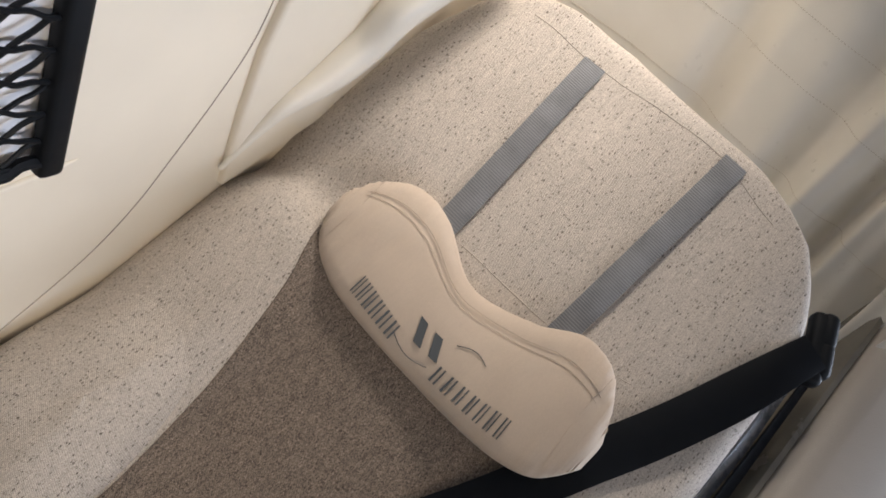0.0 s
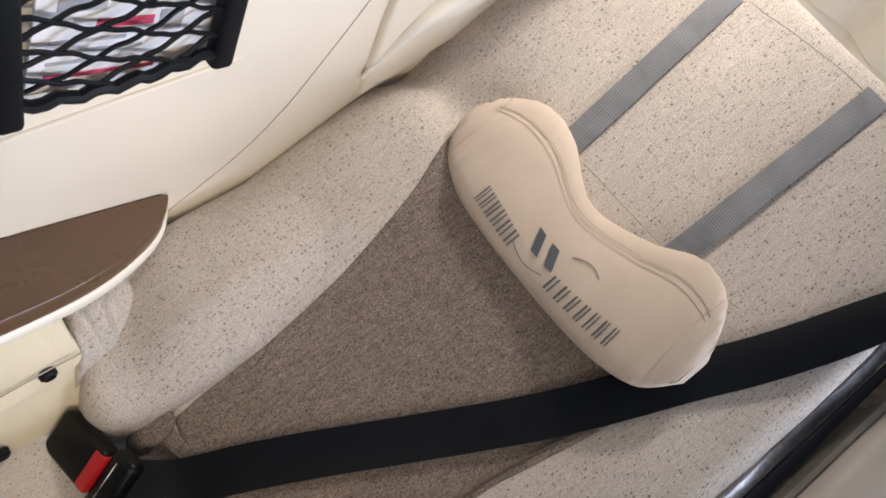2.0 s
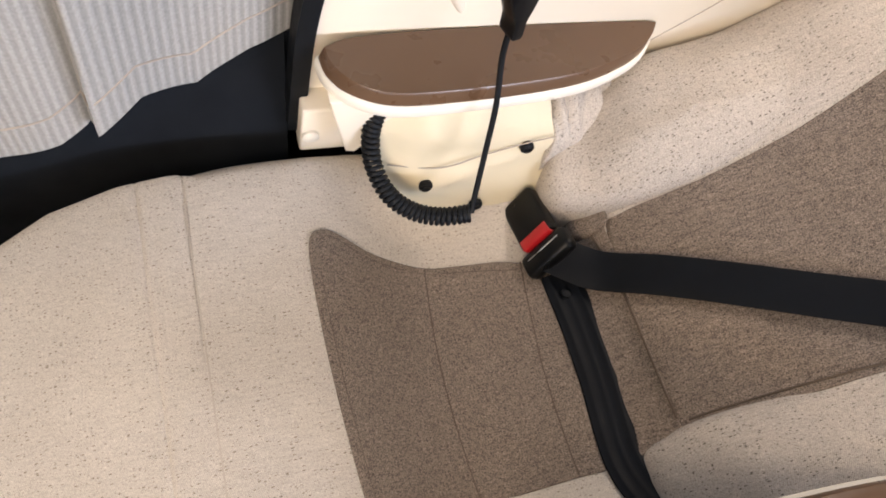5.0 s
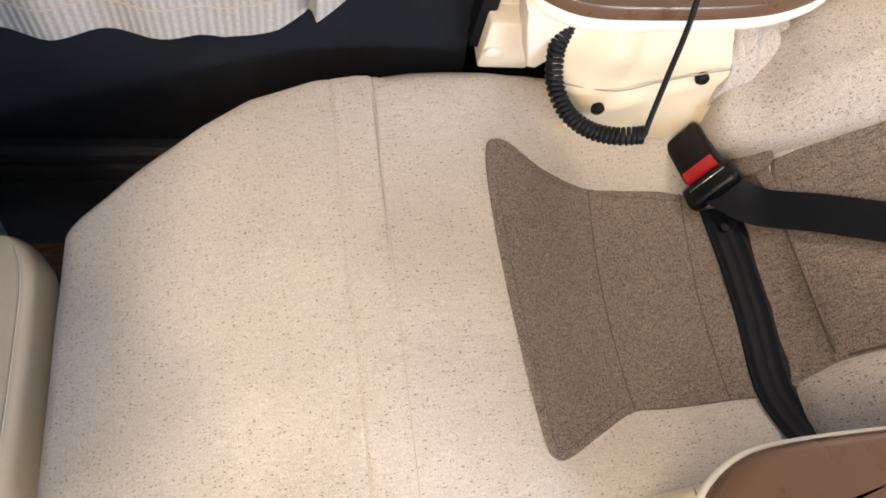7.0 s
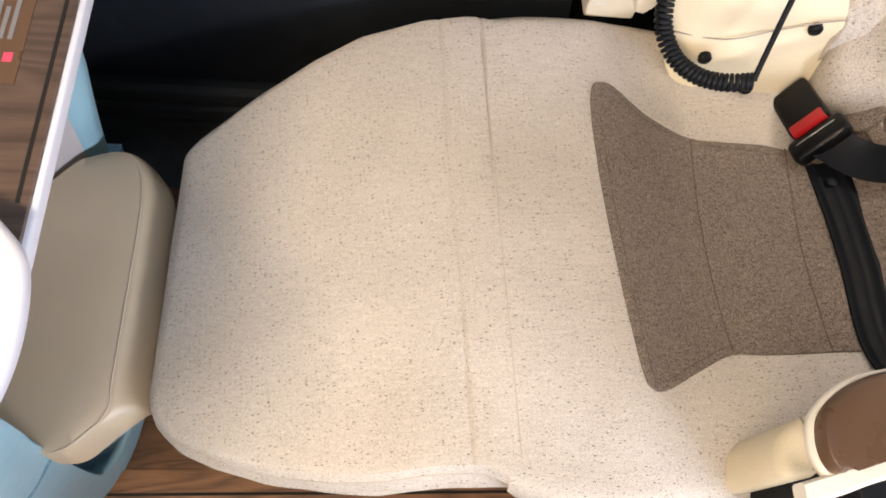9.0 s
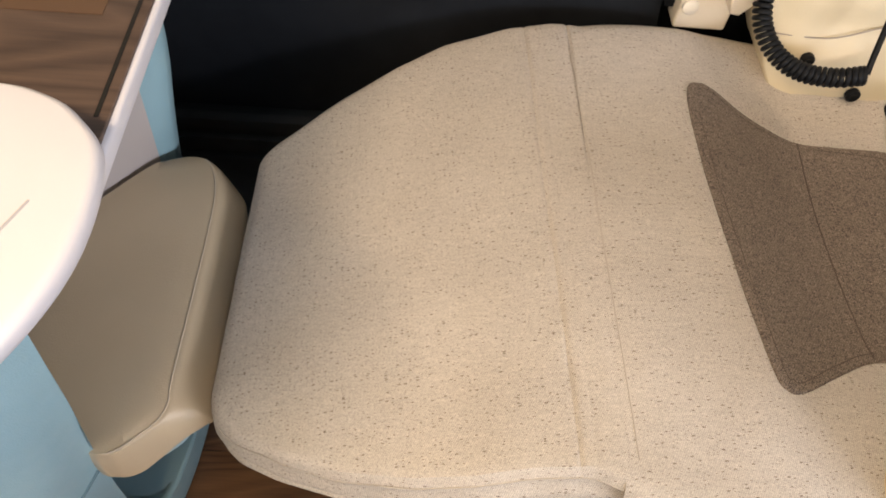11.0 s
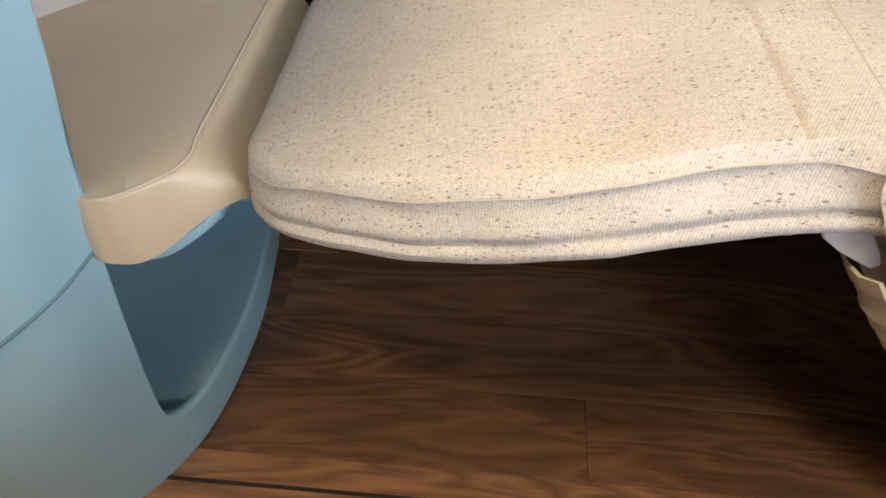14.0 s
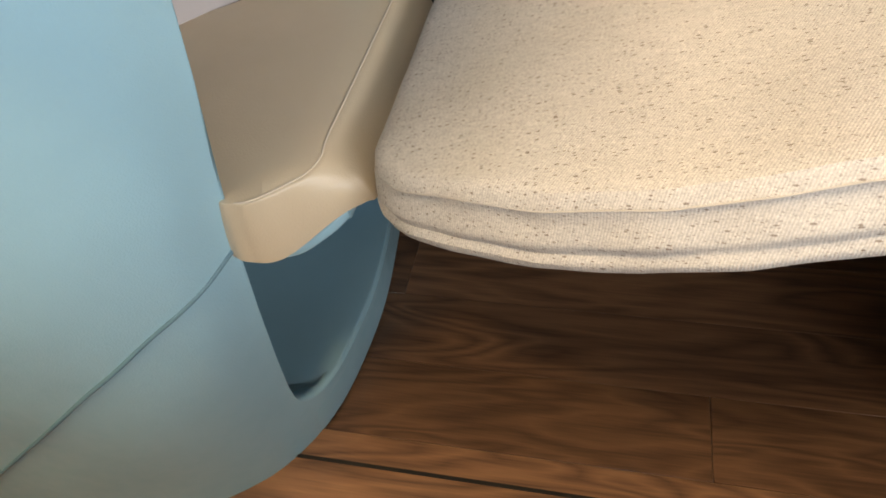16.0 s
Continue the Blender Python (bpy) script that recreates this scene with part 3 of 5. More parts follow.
BK_LO = ([0.79, 0.9, 1.15, 1.22, 1.28, 1.32, 1.345, 1.365, 1.385, 1.40, 1.415, 1.424], [0.292, 0.292, 0.298, 0.304, 0.313, 0.324, 0.338, 0.356, 0.384, 0.418, 0.465, 0.52])
BK_HI = ([0.79, 0.9, 1.25, 1.32, 1.36, 1.395, 1.424], [0.905, 0.912, 0.915, 0.900, 0.872, 0.815, 0.69])
part("backrest", slab_bm(steps(0.775, 1.424, 70, 0.03), lambda x: lerp_list(*BK_LO, x), lambda x: lerp_list(*BK_HI, x), lambda x, y: face(x, y), lambda x, y: (x + 0.07, y, face(x, y) - 0.085), 0.03, 70, (False, True), 0.008, 6), M_LIGHT, seat)

# bolster beside the buckle, with its rounded lower end
def bolster_bm(side):
    mid = 0.585
    if side > 0:
        line = [(0.736, 0.785), (0.732, 0.758), (0.744, 0.736), (0.775, 0.724), (0.83, 0.719), (0.90, 0.722), (0.98, 0.735), (1.05, 0.756), (1.11, 0.785), (1.12, 0.83), (1.06, 0.885), (0.95, 0.905), (0.85, 0.888), (0.785, 0.84), (0.75, 0.81)]
    else:
        line = [(0.762, 0.425), (0.79, 0.449), (0.82, 0.456), (0.88, 0.458), (0.97, 0.456), (1.05, 0.438), (1.12, 0.416), (1.13, 0.36), (1.06, 0.315), (0.95, 0.300), (0.85, 0.300), (0.78, 0.325)]
    line = spline([(x, y, 0) for x, y in line], 6, True)
    return pad_bm(line, lambda x, y: face(x, y) + (0.026 if side > 0 else 0.012) * (1 - smooth(0.80, 0.98, x)) + 0.034 * (side > 0) * (1 - smooth(0.735, 0.83, x)) + 0.008 - 0.030 * smooth(0.92 if side > 0 else 0.86, 1.08, x), lambda x, y: face(x, y) - 0.05, 0.022, 16, 0.003)


for side in (1, -1):
    part("bolster", bolster_bm(side), M_LIGHT, seat)

back_panel = part("backrest_panel", patch_bm([(0.806, 0.45), (0.85, 0.449), (0.92, 0.450), (0.976, 0.451), (1.02, 0.440), (1.072, 0.426), (1.125, 0.416), (1.14, 0.43), (1.15, 0.60), (1.143, 0.765), (1.125, 0.780), (1.10, 0.772), (1.069, 0.756), (1.0, 0.735), (0.958, 0.727), (0.90, 0.719), (0.866, 0.717), (0.815, 0.714), (0.800, 0.70), (0.800, 0.59), (0.802, 0.46)], 0.0035, 0.012, 0.003, 18), M_DARK, seat, "taupe tweed centre panel")
part("welt", seam_bm([(0.785, 0.715), (0.793, 0.66), (0.798, 0.59), (0.801, 0.52), (0.803, 0.448)], 0.0022, 0.0015), M_DARK, seat)
part("seam", seam_bm([(0.785, 0.715), (0.793, 0.66), (0.798, 0.59), (0.801, 0.52), (0.804, 0.462)], 0.0014, 0.0052), M_CREASE_D, seat)
part("seam", seam_bm([(0.812, 0.458), (0.85, 0.4595), (0.92, 0.460), (0.976, 0.458), (1.02, 0.449), (1.072, 0.434), (1.11, 0.422)], 0.0013, 0.0042), M_CREASE_D, back_panel)
part("tab", patch_bm([(0.758, 0.716), (0.764, 0.730), (0.782, 0.737), (0.795, 0.729), (0.800, 0.712), (0.790, 0.702), (0.768, 0.703)], 0.018, 0.008, 0.008, 8), M_DARK, seat, "small folded taupe tweed tab")

# seams in the light cloth
for line in ([(1.366, 0.818), (1.302, 0.827), (1.206, 0.824), (1.159, 0.809), (1.124, 0.778)], [(1.372, 0.80), (1.381, 0.70), (1.393, 0.60), (1.395, 0.53), (1.38, 0.44)], [(1.345, 0.425), (1.291, 0.403), (1.249, 0.388), (1.20, 0.375)], [(1.200, 0.772), (1.2005, 0.72), (1.201, 0.666), (1.204, 0.556), (1.207, 0.511), (1.215, 0.43)]):
    part("seam", seam_bm(line, 0.0006, 0.0), M_STITCH, seat)

part("seam", seam_bm([(0.311 + 0.016 * (0.828 - y) / 0.522, y) for y in (0.80, 0.74, 0.66, 0.58, 0.50, 0.42, 0.34, 0.31)], 0.0009, 0.0000), M_STITCH, seat)

# legrest welts along its aisle edge
def leg_edge(dz, out, x0=-0.035, x1=0.315):
    pts = []
    for i in range(50):
        x = x0 + (x1 - x0) * i / 49
        y = lerp_list(*LEG_LO, x) + leg_inset(x)
        pts.append(Vector((x, y - out, face(x, y) - dz + 0.002 * noise.noise((x * 20, dz * 90, 0)))))
    return pts


part("seam", tube_bm(leg_edge(0.0106, 0.0002), 0.0006, 6), M_STITCH, seat)

# two webbing straps on the headrest
for (xa, ya), (xb, yb), in (((1.380, 0.708), (1.15, 0.682)), ((1.398, 0.5155), (1.15, 0.519))):
    pts = [on_face(xa + (xb - xa) * i / 30, ya + (yb - ya) * i / 30, 0.0035 + 0.004 * math.sin(math.pi * i / 30)) for i in range(31)]
    part("strap", ribbon_bm(pts, 0.030, 0.002, lambda t: (0, 1, 0)), M_STRAP, seat, "grey ribbed webbing strap")

# seat base and underside
part("seat_base", box_bm((0.62, 0.34, 0.02), (1.0, 0.82, 0.36), 0.01), M_RUBBER, seat, "black seat frame under the cushion")
for y in (0.299, 0.800):
    wedge = [(0.290, 0.452), (0.296, 0.434), (0.310, 0.423), (0.326, 0.414), (0.336, 0.409), (0.341, 0.413), (0.336, 0.424), (0.324, 0.442), (0.318, 0.455)]
    part("bracket", rings_bm([[Vector((0.325 + (x - 0.316) * 0.85 * s, y + dy, 0.436 + (z - 0.43) * 0.85 * s)) for x, z in wedge] for dy, s in ((0.0, 0.9), (0.001, 1.0), (0.010, 1.0), (0.011, 0.9))]), M_WHITE, seat, "white painted legrest bracket")
part("lining", box_bm((0.415, 0.285, 0.308), (0.82, 0.84, 0.345), 0.006, 2), M_RUBBER, seat)

# torn backing cloth hanging under the cushion's front edge
def rag_bm():
    bm = bmesh.new()
    rows = []
    for i in range(15):
        f = i / 14
        x, z = 0.342 + 0.052 * f, 0.425 - 0.073 * f
        j = 0.006 * noise.noise((f * 9, 3, 1))
        rows.append([bm.verts.new((x - 0.004 + a + j * s, 0.282 + 0.012 * k + 0.004 * noise.noise((f * 14, k, 0)), z - 0.006 * k + b)) for k, (a, b, s) in enumerate(((0, 0, 0.3), (-0.004, -0.002, 1), (-0.007, 0.002, 1), (-0.005, 0.004, 0.5)))])
    for a, b in zip(rows, rows[1:]):
        for k in range(3):
            bm.faces.new((a[k], a[k + 1], b[k + 1], b[k]))
    ext = bmesh.ops.extrude_face_region(bm, geom=bm.faces[:])
    bmesh.ops.translate(bm, vec=(0.002, 0, 0.001), verts=[v for v in ext["geom"] if isinstance(v, bmesh.types.BMVert)])
    return bm


part("backing_cloth", rag_bm(), M_RAG, seat, "torn yellowed backing cloth")

# ---- window-side shell of the seat: panel, trim, armrest ----
shell = thing("seat_shell", (1.0, 0.91, 0.0), "cream moulded privacy shell round the coach seat", "seat shell")


def plate_bm(outline, y0, y1, bevel=0.0):
    bm = bmesh.new()
    a = [bm.verts.new((x, y0, z)) for x, z in outline]
    b = [bm.verts.new((x, y1, z)) for x, z in outline]
    bm.faces.new(a)
    bm.faces.new(b)
    k = len(a)
    for j in range(k):
        bm.faces.new((a[j], a[(j + 1) % k], b[(j + 1) % k], b[j]))
    if bevel:
        bmesh.ops.recalc_face_normals(bm, faces=bm.faces)
        bmesh.ops.bevel(bm, geom=[e for e in bm.edges if abs(e.verts[0].co.y - e.verts[1].co.y) < 1e-6], offset=bevel, segments=3, profile=0.5, affect="EDGES")
    return bm


FRONT = spline([(0.452, 0.50, 0), (0.453, 0.58, 0), (0.457, 0.68, 0), (0.470, 0.755, 0), (0.512, 0.865, 0), (0.565, 0.97, 0), (0.65, 1.08, 0), (0.80, 1.20, 0), (1.05, 1.30, 0), (1.35, 1.36, 0), (1.6, 1.38, 0)], 6)
outline = [(p.x, p.y) for p in FRONT] + [(1.6, 0.55), (0.90, 0.47)]
part("side_panel", plate_bm(outline, 0.900, 0.925, 0.004), M_CREAM, shell)
trim = [Vector((p.x - 0.004, 0.905, p.y)) for p in FRONT]
part("edge_trim", ribbon_bm(trim, 0.034, 0.020, lambda t: (0, 1, 0)), M_RUBBER, shell, "black rubber edge trim")
part("panel_seam", tube_bm(spline([Vector((x, 0.8997, z)) for x, z in ((0.80, 0.545), (0.873, 0.617), (0.946, 0.695), (0.984, 0.757), (1.007, 0.818), (1.029, 0.884), (1.044, 0.94), (1.048, 0.985), (1.044, 1.05))], 8), 0.0007, 6), M_CREASE, shell)

# padded liner between the panel and the backrest
LINER = [(1.093, 0.762), (1.085, 0.796), (1.069, 0.869), (1.056, 0.952), (1.055, 1.006), (1.060, 1.08), (1.11, 1.20), (1.30, 1.30), (1.60, 1.33), (1.60, 0.98), (1.42, 1.02), (1.25, 0.86)]
part("liner", plate_bm(LINER, 0.890, 0.905, 0.006), M_CREAM, shell, "cream liner panel")
part("roll", tube_bm(spline([Vector((1.078, 0.893, 0.792)), Vector((1.115, 0.887, 0.868)), Vector((1.160, 0.884, 0.912)), Vector((1.196, 0.880, 0.958)), Vector((1.215, 0.872, 1.01)), Vector((1.26, 0.862, 1.06)), Vector((1.36, 0.85, 1.13))], 8), lambda t: 0.003 + 0.019 * smooth(0, 0.45, t), 16), M_HOOD, shell, "padded ivory leather roll beside the backrest")


part("panel_ridge", tube_bm(spline([Vector((x, 0.8995, z)) for x, z in ((0.668, 0.787), (0.70, 0.796), (0.778, 0.817), (0.86, 0.838), (0.90, 0.849))], 6), lambda t: 0.0028 * min(1, 8 * t, 8 * (1 - t)) + 0.0002, 10), M_CREAM, shell)

# recess for the remote, with a steel rod
part("recess_lip", tube_bm(spline([Vector((0.560, 0.9035, 0.93)), Vector((0.560, 0.9035, 0.88)), Vector((0.566, 0.9035, 0.82)), Vector((0.583, 0.9035, 0.76)), Vector((0.612, 0.9035, 0.695)), Vector((0.622, 0.9035, 0.672))], 8), lambda t: 0.0085 * smooth(0, 0.1, t) * smooth(1.0, 0.7, t) + 0.001, 14), M_CREAM, shell)
part("rod", tube_bm([Vector((0.545, 0.889, 0.877)), Vector((0.606, 0.889, 0.882))], 0.0028, 10), M_STEEL, shell, "thin steel rod")

# hood of leather round the head end, with soft vertical folds
HOOD_ROWS = 46


def hood_bm():
    plan = spline([(1.10, 0.922, 0), (1.25, 0.922, 0), (1.42, 0.912, 0), (1.53, 0.86, 0), (1.58, 0.74, 0), (1.595, 0.58, 0), (1.575, 0.42, 0), (1.54, 0.32, 0), (1.49, 0.265, 0), (1.44, 0.235, 0)], 34)
    n = len(plan)
    bm = bmesh.new()
    rows, outer = [], []
    for i, p in enumerate(plan):
        f = i / (n - 1)
        d = (plan[min(n - 1, i + 1)] - plan[max(0, i - 1)]).normalized()
        out = Vector((-d.y, d.x, 0)) * -1
        top = 1.30
        low = 0.40
        row, far = [], []
        for j in range(HOOD_ROWS + 1):
            g = j / HOOD_ROWS
            z = low + (top - low) * g
            wave = f * 62 + z * 3.2 + 2.2 * noise.noise((f * 6, z * 2, 0))
            fold = 0.021 * smooth(0.42, 0.60, f) * (math.sin(wave) + 0.35 * math.sin(2 * wave + 1.0))
            fold += 0.016 * smooth(0.25, 0.45, f) * noise.noise((f * 7, z * 2.2, 5))
            fold += 0.004 * noise.noise((p.x * 9, p.y * 9, z * 5))
            lean = 0.10 * (g - 0.4) * smooth(0.2, 0.4, f)
            q = Vector((p.x, p.y, z)) + out * fold + Vector((lean, 0, 0))
            row.append(bm.verts.new(q))
            far.append(bm.verts.new(Vector((p.x, p.y, z - 0.012 * (j == HOOD_ROWS))) + Vector((lean, 0, 0)) - out * 0.03))
        rows.append(row)
        outer.append(far)
    for i in range(n - 1):
        for j in range(HOOD_ROWS):
            bm.faces.new((rows[i][j], rows[i + 1][j], rows[i + 1][j + 1], rows[i][j + 1]))
            bm.faces.new((outer[i][j], outer[i][j + 1], outer[i + 1][j + 1], outer[i + 1][j]))
        bm.faces.new((rows[i][HOOD_ROWS], rows[i + 1][HOOD_ROWS], outer[i + 1][HOOD_ROWS], outer[i][HOOD_ROWS]))
    return bm, [[v.co.copy() for v in r] for r in rows], [r[HOOD_ROWS].co.copy() for r in outer]


hood, hood_grid, rim_out = hood_bm()
rim_in = [r[HOOD_ROWS] for r in hood_grid]
part("hood", hood, M_HOOD, shell, "ivory leather hood lining with soft folds")
part("hood_rim", tube_bm([a.lerp(b, 0.12) for a, b in zip(rim_in, rim_out)], 0.009, 10), M_HOOD, shell)

# stitched seams of the hood lining
for z in (1.04, 1.14, 1.21):
    k, f = divmod((z - 0.40) / 0.90 * HOOD_ROWS, 1)
    row = [r[int(k)].lerp(r[int(k) + 1], f) for r in hood_grid[85:]]
    bm = bmesh.new()
    for a, b in zip(row, row[1:]):
        tube_bm([a.lerp(b, 0.2) + Vector((-0.0004, 0, 0)), a.lerp(b, 0.75) + Vector((-0.0004, 0, 0))], 0.0005, 4, False, bm)
    part("stitching", bm, M_THREAD, shell)


def wing_bm():
    """The aisle-side wing: its top edge climbs from the armrest to the hood."""
    rows = []
    for i in range(37):
        x = 0.93 + 0.72 * i / 36
        z = 0.66 + 0.62 * (x - 0.90)
        w = 0.004 * noise.noise((x * 6, 0, 5))
        sec = [(0.258, z - 0.34), (0.256, z - 0.18), (0.258, z - 0.08), (0.255, z - 0.03), (0.249, z - 0.010), (0.236, z), (0.216, z + 0.003), (0.15, z - 0.004), (0.10, z - 0.02), (0.085, z - 0.05), (0.08, z - 0.34)]
        rows.append([Vector((x, y + w, zz)) for y, zz in sec])
    return rings_bm(rows)


part("wing", wing_bm(), M_WING_SHADED, shell, "beige leather side wing, colour darkened for shade on it", 60)

part("inner_panel", rings_bm([[Vector((x, y, 0.66 + 0.62 * (x - 0.9) + dz)) for y, dz in ((0.2615, -0.016), (0.266, -0.03), (0.272, -0.10), (0.268, -0.22), (0.257, -0.22), (0.255, -0.016))] for x in [0.94 + 0.04 * k for k in range(18)]]), M_GREYV, shell, "dark grey glossy inner panel of the wing")
part("gap_liner", ribbon_bm([Vector((1.41 - 0.36 * i / 16, 0.299 - 0.004 * i / 16, 0.956 - 0.222 * i / 16 - 0.004 * math.sin(i * 0.9))) for i in range(17)], 0.018, 0.006, lambda t: (0, 0.8, 0.6)), M_SILVER, shell, "grey glossy liner strip")


def arm_outline():
    """Outline of the armrest pad, from its front tip round to its rear tip."""
    pts = [(0.464, 0.874), (0.468, 0.881), (0.50, 0.890), (0.60, 0.896), (0.75, 0.8985), (0.83, 0.898), (0.860, 0.8965), (0.8635, 0.892), (0.843, 0.866), (0.81, 0.846), (0.76, 0.828), (0.70, 0.818), (0.60, 0.811), (0.53, 0.812), (0.49, 0.828), (0.470, 0.850)]
    return spline([(x, y, 0) for x, y in pts], 5, True)


def topped_bm(low, high, z0, z1, z2, rings=7):
    """A pad with a flat top set in from its foot: sloping flanks and a softened shoulder."""
    k = len(low)
    cx, cy = sum(p.x for p in high) / k, sum(p.y for p in high) / k
    rows = [[Vector((p.x, p.y, z0)) for p in low], [Vector((p.x, p.y, z1)) for p in low]]
    for f, g in ((0.35, 0.42), (0.7, 0.80), (0.9, 0.955), (1.0, 0.99)):
        rows.append([Vector((*a.lerp(b, f).xy, z1 + (z2 - z1) * g)) for a, b in zip(low, high)])
    for j in range(1, rings):
        f = 1 - j / rings
        rows.append([Vector((cx + (p.x - cx) * f, cy + (p.y - cy) * f, z2)) for p in high])
    return rings_bm(rows)


def grow(line, d):
    k = len(line)
    cx, cy = sum(p.x for p in line) / k, sum(p.y for p in line) / k
    out = []
    for i, p in enumerate(line):
        t = (line[(i + 1) % k] - line[i - 1]).normalized()
        n = Vector((t.y, -t.x, 0))
        if n.dot(p - Vector((cx, cy, 0))) < 0:
            n = -n
        out.append(p + n * d)
    return out


line = arm_outline()
part("armrest_rim", pad_bm(grow(line, 0.004), lambda x, y: 0.646, lambda x, y: 0.628, 0.007, 6), M_RIM, shell, "ivory armrest rim")
inner = [Vector((p.x + 0.006 * smooth(0.52, 0.46, p.x), p.y + 0.0055 * smooth(0.89, 0.83, p.y), 0)) for p in line]
part("armrest_pad", topped_bm(line, inner, 0.640, 0.646, 0.661), M_BROWN, shell, "brown armrest pad", 30)
part("armrest_body", plate_bm([(0.468, 0.634), (0.476, 0.600), (0.494, 0.538), (0.505, 0.536), (0.545, 0.590), (0.585, 0.624), (0.62, 0.634)], 0.828, 0.888, 0.004), M_CREAM, shell)
part("hinge_plate", box_bm((0.449, 0.868, 0.484), (0.515, 0.905, 0.566), 0.004, 3), M_CREAM, shell)
part("hinge_bolt", rings_bm([[Vector((0.461 + r * math.cos(a), y, 0.518 + r * math.sin(a))) for a in [2 * math.pi * k / 20 for k in range(20)]] for r, y in ((0.010, 0.870), (0.010, 0.864), (0.007, 0.862))]), M_RIM, shell)

# cream vinyl cover under the armrest
def cover_bm():
    front = spline([(0.508, 0.59, 0), (0.530, 0.53, 0), (0.556, 0.474, 0), (0.60, 0.452, 0), (0.657, 0.432, 0), (0.72, 0.436, 0), (0.763, 0.448, 0), (0.760, 0.50, 0), (0.742, 0.56, 0), (0.728, 0.600, 0), (0.712, 0.632, 0), (0.66, 0.628, 0), (0.58, 0.622, 0), (0.53, 0.615, 0)], 5, True)
    rows = []
    k = len(front)
    cx, cz = sum(p.x for p in front) / k, sum(p.y for p in front) / k

    def ring(scale, dy):
        out = []
        for p in front:
            x, z = cx + (p.x - cx) * scale, cz + (p.y - cz) * scale
            y = 0.8015 + (0.34 * (z - 0.55) if z < 0.55 else 0.0) + 0.48 * max(0.0, z - 0.585) + dy
            y += 0.024 * smooth(0.585, 0.52, x) + 0.0030 * noise.noise((x * 24, z * 24, 4)) + 0.0012 * noise.noise((x * 70, z * 70, 1))
            y -= 0.005 * math.exp(-((z - (0.515 + 0.35 * (x - 0.6))) / 0.012) ** 2)
            out.append(Vector((x, y, z)))
        return out
    rows.append(ring(1.0, 0.095))
    rows.append(ring(1.0, 0.02))
    for a in (0, 30, 60, 90):
        rows.append(ring(1 - 0.035 * (1 - math.cos(radians(a))), 0.006 * (1 - math.sin(radians(a)))))
    for s in (0.85, 0.75, 0.65, 0.5, 0.35, 0.2, 0.08):
        rows.append(ring(s, 0.0))
    return rings_bm(rows)


cover = part("hinge_cover", cover_bm(), M_COVER, shell, "cream vinyl cover with black screws")
# Dark line laid along the fold, painting the shade of the crease.
part("crease", tube_bm(spline([Vector((x, 0.8015 + (0.34 * (z - 0.55) if z < 0.55 else 0.0) + 0.024 * smooth(0.585, 0.52, x) - 0.0042, z)) for x, z in ((0.540, 0.532), (0.60, 0.541), (0.65, 0.556), (0.70, 0.575), (0.733, 0.584))], 6), 0.0009, 6), M_CREASE, cover)
for x, y, z in ((0.585, 0.786, 0.515), (0.703, 0.797, 0.565), (0.655, 0.773, 0.478)):
    part("screw", rings_bm([[Vector((x + r * math.cos(a), y + dy, z + r * math.sin(a))) for a in [2 * math.pi * k / 18 for k in range(18)]] for r, dy in ((0.0085, 0.004), (0.0085, -0.002), (0.006, -0.0045), (0.0025, -0.003))]), M_RUBBER, cover)
part("fabric_gusset", slab_bm(steps(0.736, 0.85, 26, 0.012), lambda x: 0.790 + 0.25 * (x - 0.722), lambda x: 0.880, lambda x, y: 0.630 - 0.35 * (x - 0.722) - 0.75 * (0.87 - y) + 0.011 * abs(math.sin(x * 105 + y * 40 + 3 * noise.noise((x * 16, y * 16, 0)))) + 0.003 * noise.noise((x * 40, y * 40, 2)), lambda x, y: (x, y, 0.50), 0.014, 30, (True, True), 0.004, 6), M_LIGHT, seat, "", 70)

# ---- aisle-side armrest ----
aisle_arm = thing("aisle_armrest", (0.74, 0.31, 0.0), "brown aisle armrest with ivory rim on a cream padded support", "armrest")
pts = [(0.523, 0.300), (0.531, 0.320), (0.56, 0.341), (0.60, 0.352), (0.685, 0.357), (0.80, 0.358), (0.92, 0.352), (0.95, 0.335), (0.95, 0.312), (0.92, 0.304), (0.80, 0.301), (0.66, 0.298), (0.58, 0.289), (0.537, 0.275), (0.525, 0.281)]
line = spline([(x, y, 0) for x, y in pts], 5, True)
part("armrest_rim", pad_bm(grow(line, 0.005), lambda x, y: 0.656, lambda x, y: 0.646, 0.004, 6), M_RIM, aisle_arm, "ivory armrest rim")
part("armrest_pad", topped_bm(grow(line, 0.001), grow(line, -0.0025), 0.650, 0.662, 0.668), M_BROWN, aisle_arm)
rail = spline([(0.505, 0.262, 0), (0.537, 0.270, 0), (0.58, 0.2815, 0), (0.66, 0.2905, 0), (0.80, 0.2945, 0), (0.95, 0.297, 0)], 6)
part("side_rail", rings_bm([[Vector((p.x, p.y + dy, z)) for dy, z in ((-0.011, 0.643), (-0.009, 0.640), (0.004, 0.640), (0.006, 0.643), (0.006, 0.654), (0.004, 0.657), (-0.008, 0.657), (-0.011, 0.654))] for p in rail]), M_RIM, aisle_arm, "ivory side rail")
part("side_plate", box_bm((0.560, 0.250, 0.36), (0.95, 0.285, 0.640), 0.004, 3), M_RUBBER, aisle_arm, "black outer side plate")
